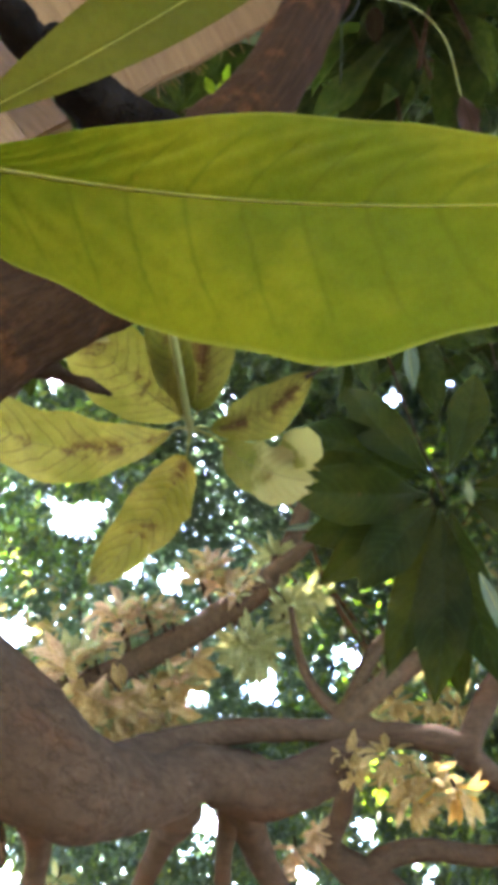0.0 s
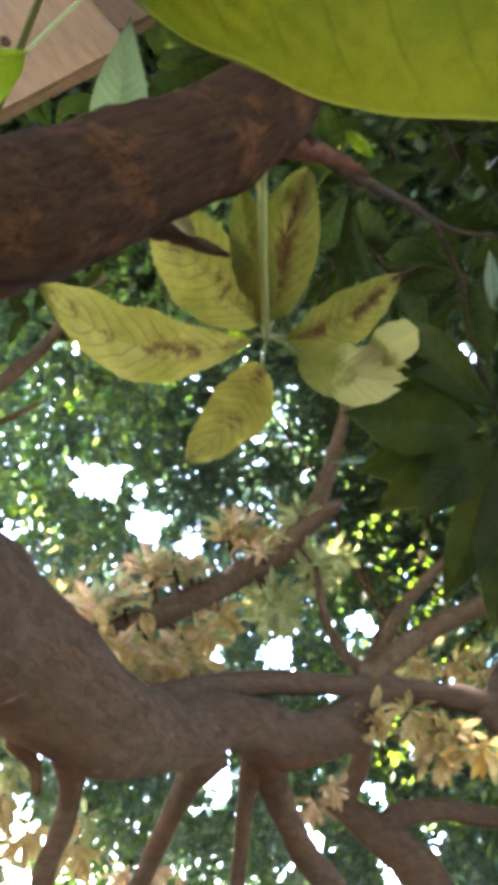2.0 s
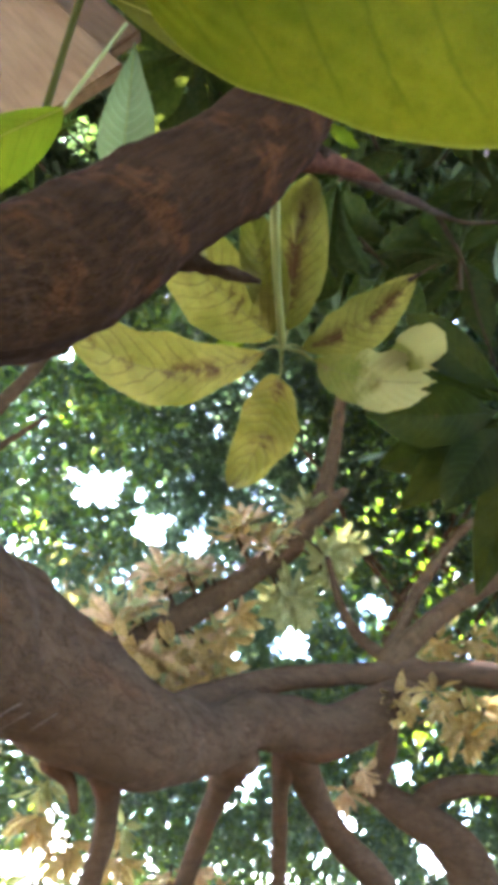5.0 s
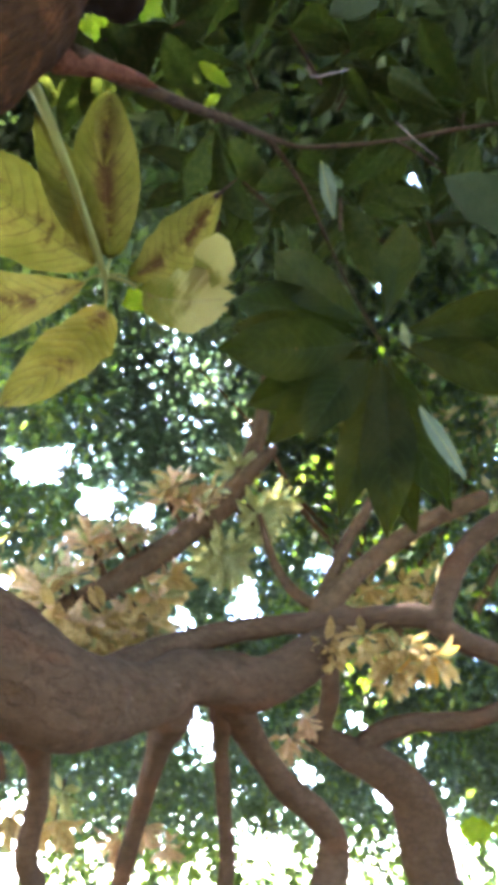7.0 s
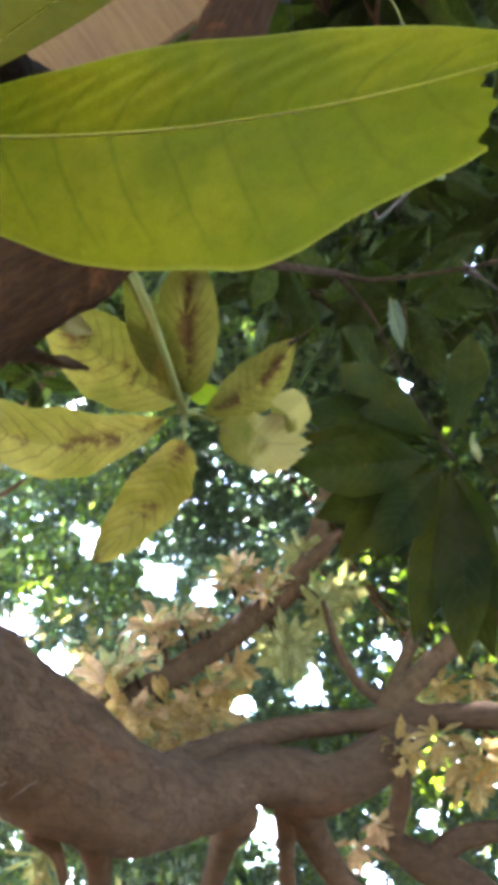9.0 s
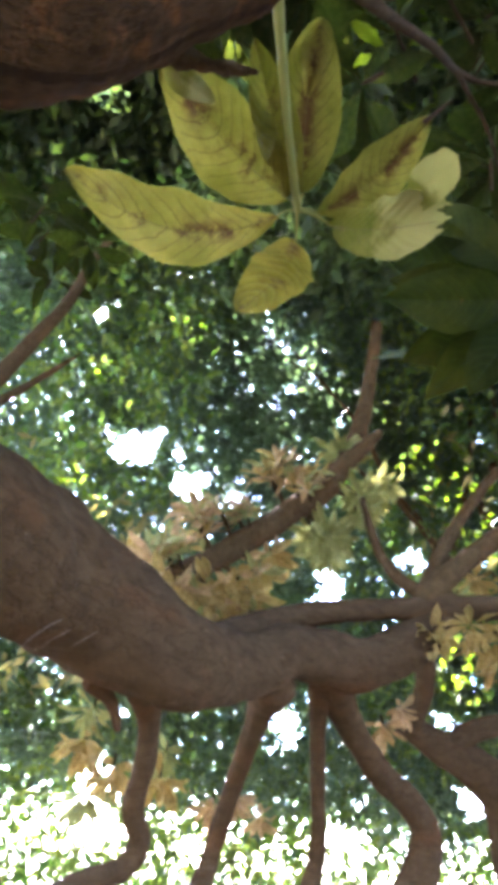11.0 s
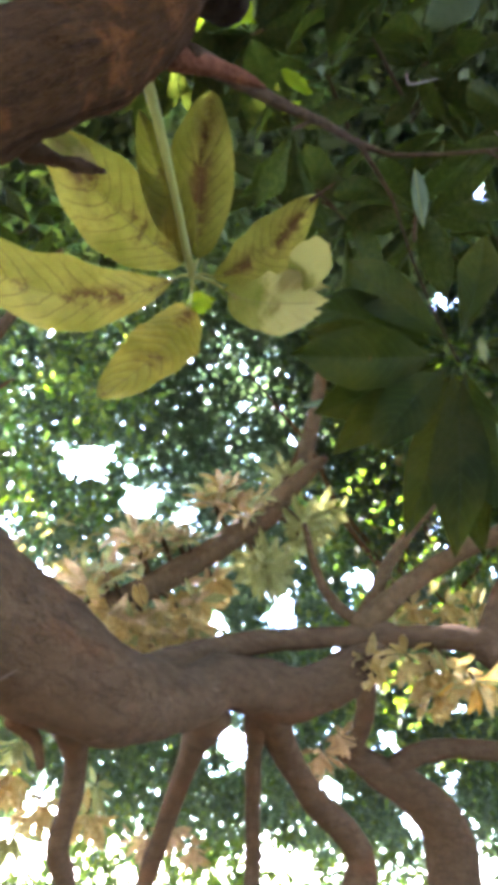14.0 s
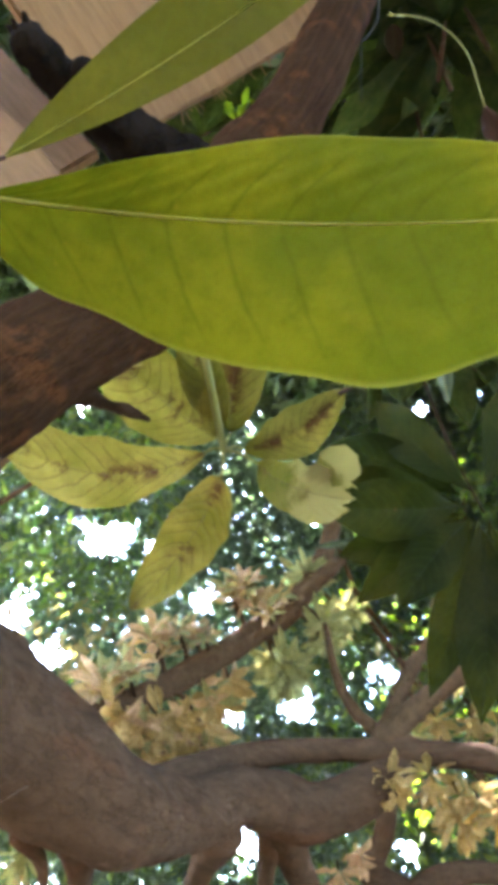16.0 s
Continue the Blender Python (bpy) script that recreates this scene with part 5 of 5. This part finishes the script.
WAVES = [(PATCH.normal(size=3) * k, PATCH.uniform(0, 6.28), a) for k, a in ((9, 1.0), (9, 1.0), (16, 0.9), (16, 0.9), (28, 0.8), (28, 0.8), (28, 0.8), (50, 0.6), (50, 0.6), (50, 0.6))]


# pinholes between the leaves, gathered in loose groups where the canopy is worn thin
GROUPS = [(-0.816, 6.024, 6.984), (-0.656, 6.385, 6.593), (-0.470, 6.171, 6.868), (0.555, 7.257, 5.305), (0.808, 7.437, 4.896), (1.270, 7.525, 4.549), (2.118, 7.336, 4.541), (1.697, 7.851, 3.242), (0.696, 8.104, 2.644), (-2.714, 6.098, 6.214), (-3.081, 6.408, 5.526), (-2.733, 6.900, 4.942),
          (-1.698, 6.579, 6.069), (-1.420, 6.770, 5.891), (-1.007, 6.922, 5.777), (0.190, 8.189, 2.037), (-1.017, 8.099, 2.286), (0.494, 8.015, 3.235), (1.889, 4.512, 8.049), (1.875, 5.499, 7.277), (1.201, 5.725, 7.242), (2.098, 5.639, 7.079), (0.001, 6.549, 6.409), (1.280, 5.552, 7.386), (1.667, 5.456, 7.385), (3.137, 4.917, 7.273), (1.887, 3.399, 8.683), (2.344, 7.783, 2.654), (2.702, 7.438, 3.717)]
HOLE = np.random.RandomState(91)
CELL = 0.08
HOLES = np.zeros((2400, 2400), dtype=bool)


def cell(v):
    v = np.asarray(v)
    a, e = np.degrees(np.arctan2(v[..., 0], v[..., 1])), np.degrees(np.arcsin(v[..., 2]))
    return np.clip(((a * np.cos(np.radians(e)) + 96) / CELL).astype(int), 0, 2399), np.clip(((e + 90) / CELL).astype(int), 0, 2399)


def pierce(v, wide):
    x, y = cell(v)
    k = int(wide / CELL) + 1
    gx, gy = np.mgrid[-k:k + 1, -k:k + 1]
    on = gx ** 2 * HOLE.uniform(0.5, 1.6) + gy ** 2 * HOLE.uniform(0.5, 1.6) <= (wide / CELL) ** 2
    HOLES[np.clip(x + gx[on], 0, 2399), np.clip(y + gy[on], 0, 2399)] = True


for g in GROUPS:
    g = (np.array(g) - STAND) / np.linalg.norm(np.array(g) - STAND)
    for i in range(7):
        v = g + HOLE.normal(size=3) * 0.037
        pierce(v / np.linalg.norm(v), HOLE.uniform(0.12, 0.27))
for i in range(150):
    a, e = np.radians(HOLE.uniform(-32, 34)), np.radians(HOLE.uniform(6, 46 if i % 3 else 82))
    pierce(np.array((np.sin(a) * np.cos(e), np.cos(a) * np.cos(e), np.sin(e))), HOLE.uniform(0.10, 0.22))

for i in range(330):
    a, e = np.radians(HOLE.uniform(1, 34) if i % 4 else HOLE.uniform(-32, -12)), np.radians(HOLE.uniform(4, 33 if i % 4 else 18))
    pierce(np.array((np.sin(a) * np.cos(e), np.cos(a) * np.cos(e), np.sin(e))), HOLE.uniform(0.16, 0.38))


def thin_out(p, r, airy):
    d = p - STAND
    far = np.linalg.norm(d, axis=1)
    d = d / far[:, None]
    g = OPEN_AT - STAND
    g = g / np.linalg.norm(g, axis=1)[:, None]
    ang = np.arccos(np.clip(d @ g.T, -1, 1)) / (OPEN_WIDE / 8.8)
    near_one = ang.min(axis=1) + 0.16 * sum(np.sin(d @ k * 3.0 + ph) for k, ph, a in WAVES[4:])
    keep = r.uniform(size=len(p)) < np.clip((near_one - 0.55) / 0.55, 0.0, 1.0) ** 1.1
    keep &= far > 3.3
    x, y = cell(d)
    keep &= ~HOLES[x, y]
    shade = np.ones(len(p), dtype=bool)
    for c in [*LIT, (0.685, 2.426, 2.211), (0.629, 2.486, 2.241), (0.009, 0.817, 2.797), (-0.063, 0.643, 2.636), (-0.160, 0.680, 2.980)]:
        v = p - np.array(c)
        along = v @ np.array(SUN)
        shade &= (along < 0.3) | (np.einsum("ij,ij->i", v, v) - along ** 2 > 0.15 ** 2)
    keep &= shade | (r.uniform(size=len(p)) < 0.08)
    if airy:
        f = sum(a * np.sin(d @ k + ph) for k, ph, a in WAVES)
        keep &= r.uniform(size=len(p)) < np.clip(1.0 - airy + 0.16 * f, 0.06, 1.0)
    return p[keep], int(keep.sum())


def clump_centres(n, az, el, dist, seed, low=1.0):
    """Twig ends spread over a part of the canopy, by bearing, height angle and distance; low: how thick it stays near the horizon."""
    r = np.random.RandomState(seed)
    a = np.radians(r.uniform(az[0], az[1], n))
    e = np.radians(r.uniform(el[0], el[1], n))
    d = r.uniform(dist[0], dist[1], n)
    p = STAND + np.stack([np.sin(a) * np.cos(e), np.cos(a) * np.cos(e), np.sin(e)], axis=1) * d[:, None]
    keep = r.uniform(size=n) < np.clip(low + (1 - low) * np.degrees(e) / 50, 0, 1)
    return p[keep & (p[:, 2] > 0.8)]


crown("crown", tree, GREEN_CROWN, clump_centres(9000, (-46, 46), (4, 92), (6.0, 10.0), 1, 0.75), 80, 0.24, 0.088, 11, "dense green crown pierced by sky", fine=True, airy=0.0)
crown("outer_crown", tree, GREEN_CROWN, clump_centres(7200, (-44, 44), (4, 66), (10.0, 16.0), 2, 0.7), 40, 0.42, 0.18, 12, fine=True)
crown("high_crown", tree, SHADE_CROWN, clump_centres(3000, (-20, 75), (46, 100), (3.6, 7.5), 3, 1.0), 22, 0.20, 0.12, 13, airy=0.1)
crown("crown", far_tree, LIGHT_CROWN, clump_centres(850, (2, 42), (8, 44), (4.5, 8.0), 4, 0.95), 20, 0.2, 0.085, 14, "sunlit yellow-green leaves")
crown("low_crown", far_tree, LIGHT_CROWN, clump_centres(3100, (-50, 50), (-5, 19), (7.0, 15.0), 5, 1.0), 26, 0.4, 0.15, 15, fine=True)
crown("dry_leaves", far_tree, BROWN_CROWN, np.concatenate([clump_centres(40, (-30, -17), (10, 24), (4.0, 5.5), 6, 1.0), clump_centres(34, (8, 40), (18, 34), (4.0, 6.0), 7, 1.0)]), 14, 0.18, 0.11, 16, "tan and yellow leaves lit from behind")
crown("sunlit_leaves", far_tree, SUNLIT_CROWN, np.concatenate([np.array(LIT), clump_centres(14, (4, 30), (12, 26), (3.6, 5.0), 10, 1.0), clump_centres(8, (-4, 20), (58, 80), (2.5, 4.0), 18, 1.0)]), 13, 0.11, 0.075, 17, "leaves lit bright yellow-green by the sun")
crown("side_leaves", far_tree, LIGHT_CROWN, clump_centres(150, (-34, -15), (24, 50), (3.4, 6.0), 61, 1.0), 16, 0.15, 0.085, 62, airy=0.1)
crown("inner_crown", far_tree, GREEN_CROWN, clump_centres(1500, (0, 38), (4, 42), (7.5, 11.0), 51, 0.9), 34, 0.3, 0.12, 52, fine=True, airy=0.15)
# Leaves added on the sun's line beside the view, to shade the near ones.
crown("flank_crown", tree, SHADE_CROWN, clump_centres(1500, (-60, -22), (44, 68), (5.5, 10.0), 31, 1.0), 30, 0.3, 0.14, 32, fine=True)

# Unseen leaves added behind the viewpoint to cut the light from there.
crown("rear_crown", tree, SHADE_CROWN, clump_centres(6200, (50, 310), (-6, 88), (6.0, 11.0), 41, 1.0), 16, 0.4, 0.34, 42, "unseen leaves added behind to dim the light", fine=True, airy=0.15)

# boughs that carry the crowns
rb = random.Random(21)
for owner, n, az, d0 in ((tree, 2, (-30, -12), 5.0), (far_tree, 12, (2, 36), 4.4)):
    for i in range(n):
        a, e, d = radians(rb.uniform(*az)), radians(rb.uniform(10, 24)), rb.uniform(d0, d0 + 3.0)
        pts = []
        for j in range(5):
            pts.append((0.03 + math.sin(a) * math.cos(e) * d, 0.17 + math.cos(a) * math.cos(e) * d, 1.6 + math.sin(e) * d))
            a += radians(rb.uniform(-2, 2) + 3.0 * (i % 3 - 1))
            e += radians(rb.uniform(3, 6))
            d += rb.uniform(0.1, 0.5)
        w = rb.uniform(0.014, 0.04)
        limb("bough", pts, [w, w * 0.85, w * 0.7, w * 0.5, w * 0.25], BRANCH_BARK, owner, sides=8, steps=5, rough=0.1, grain=8.0)
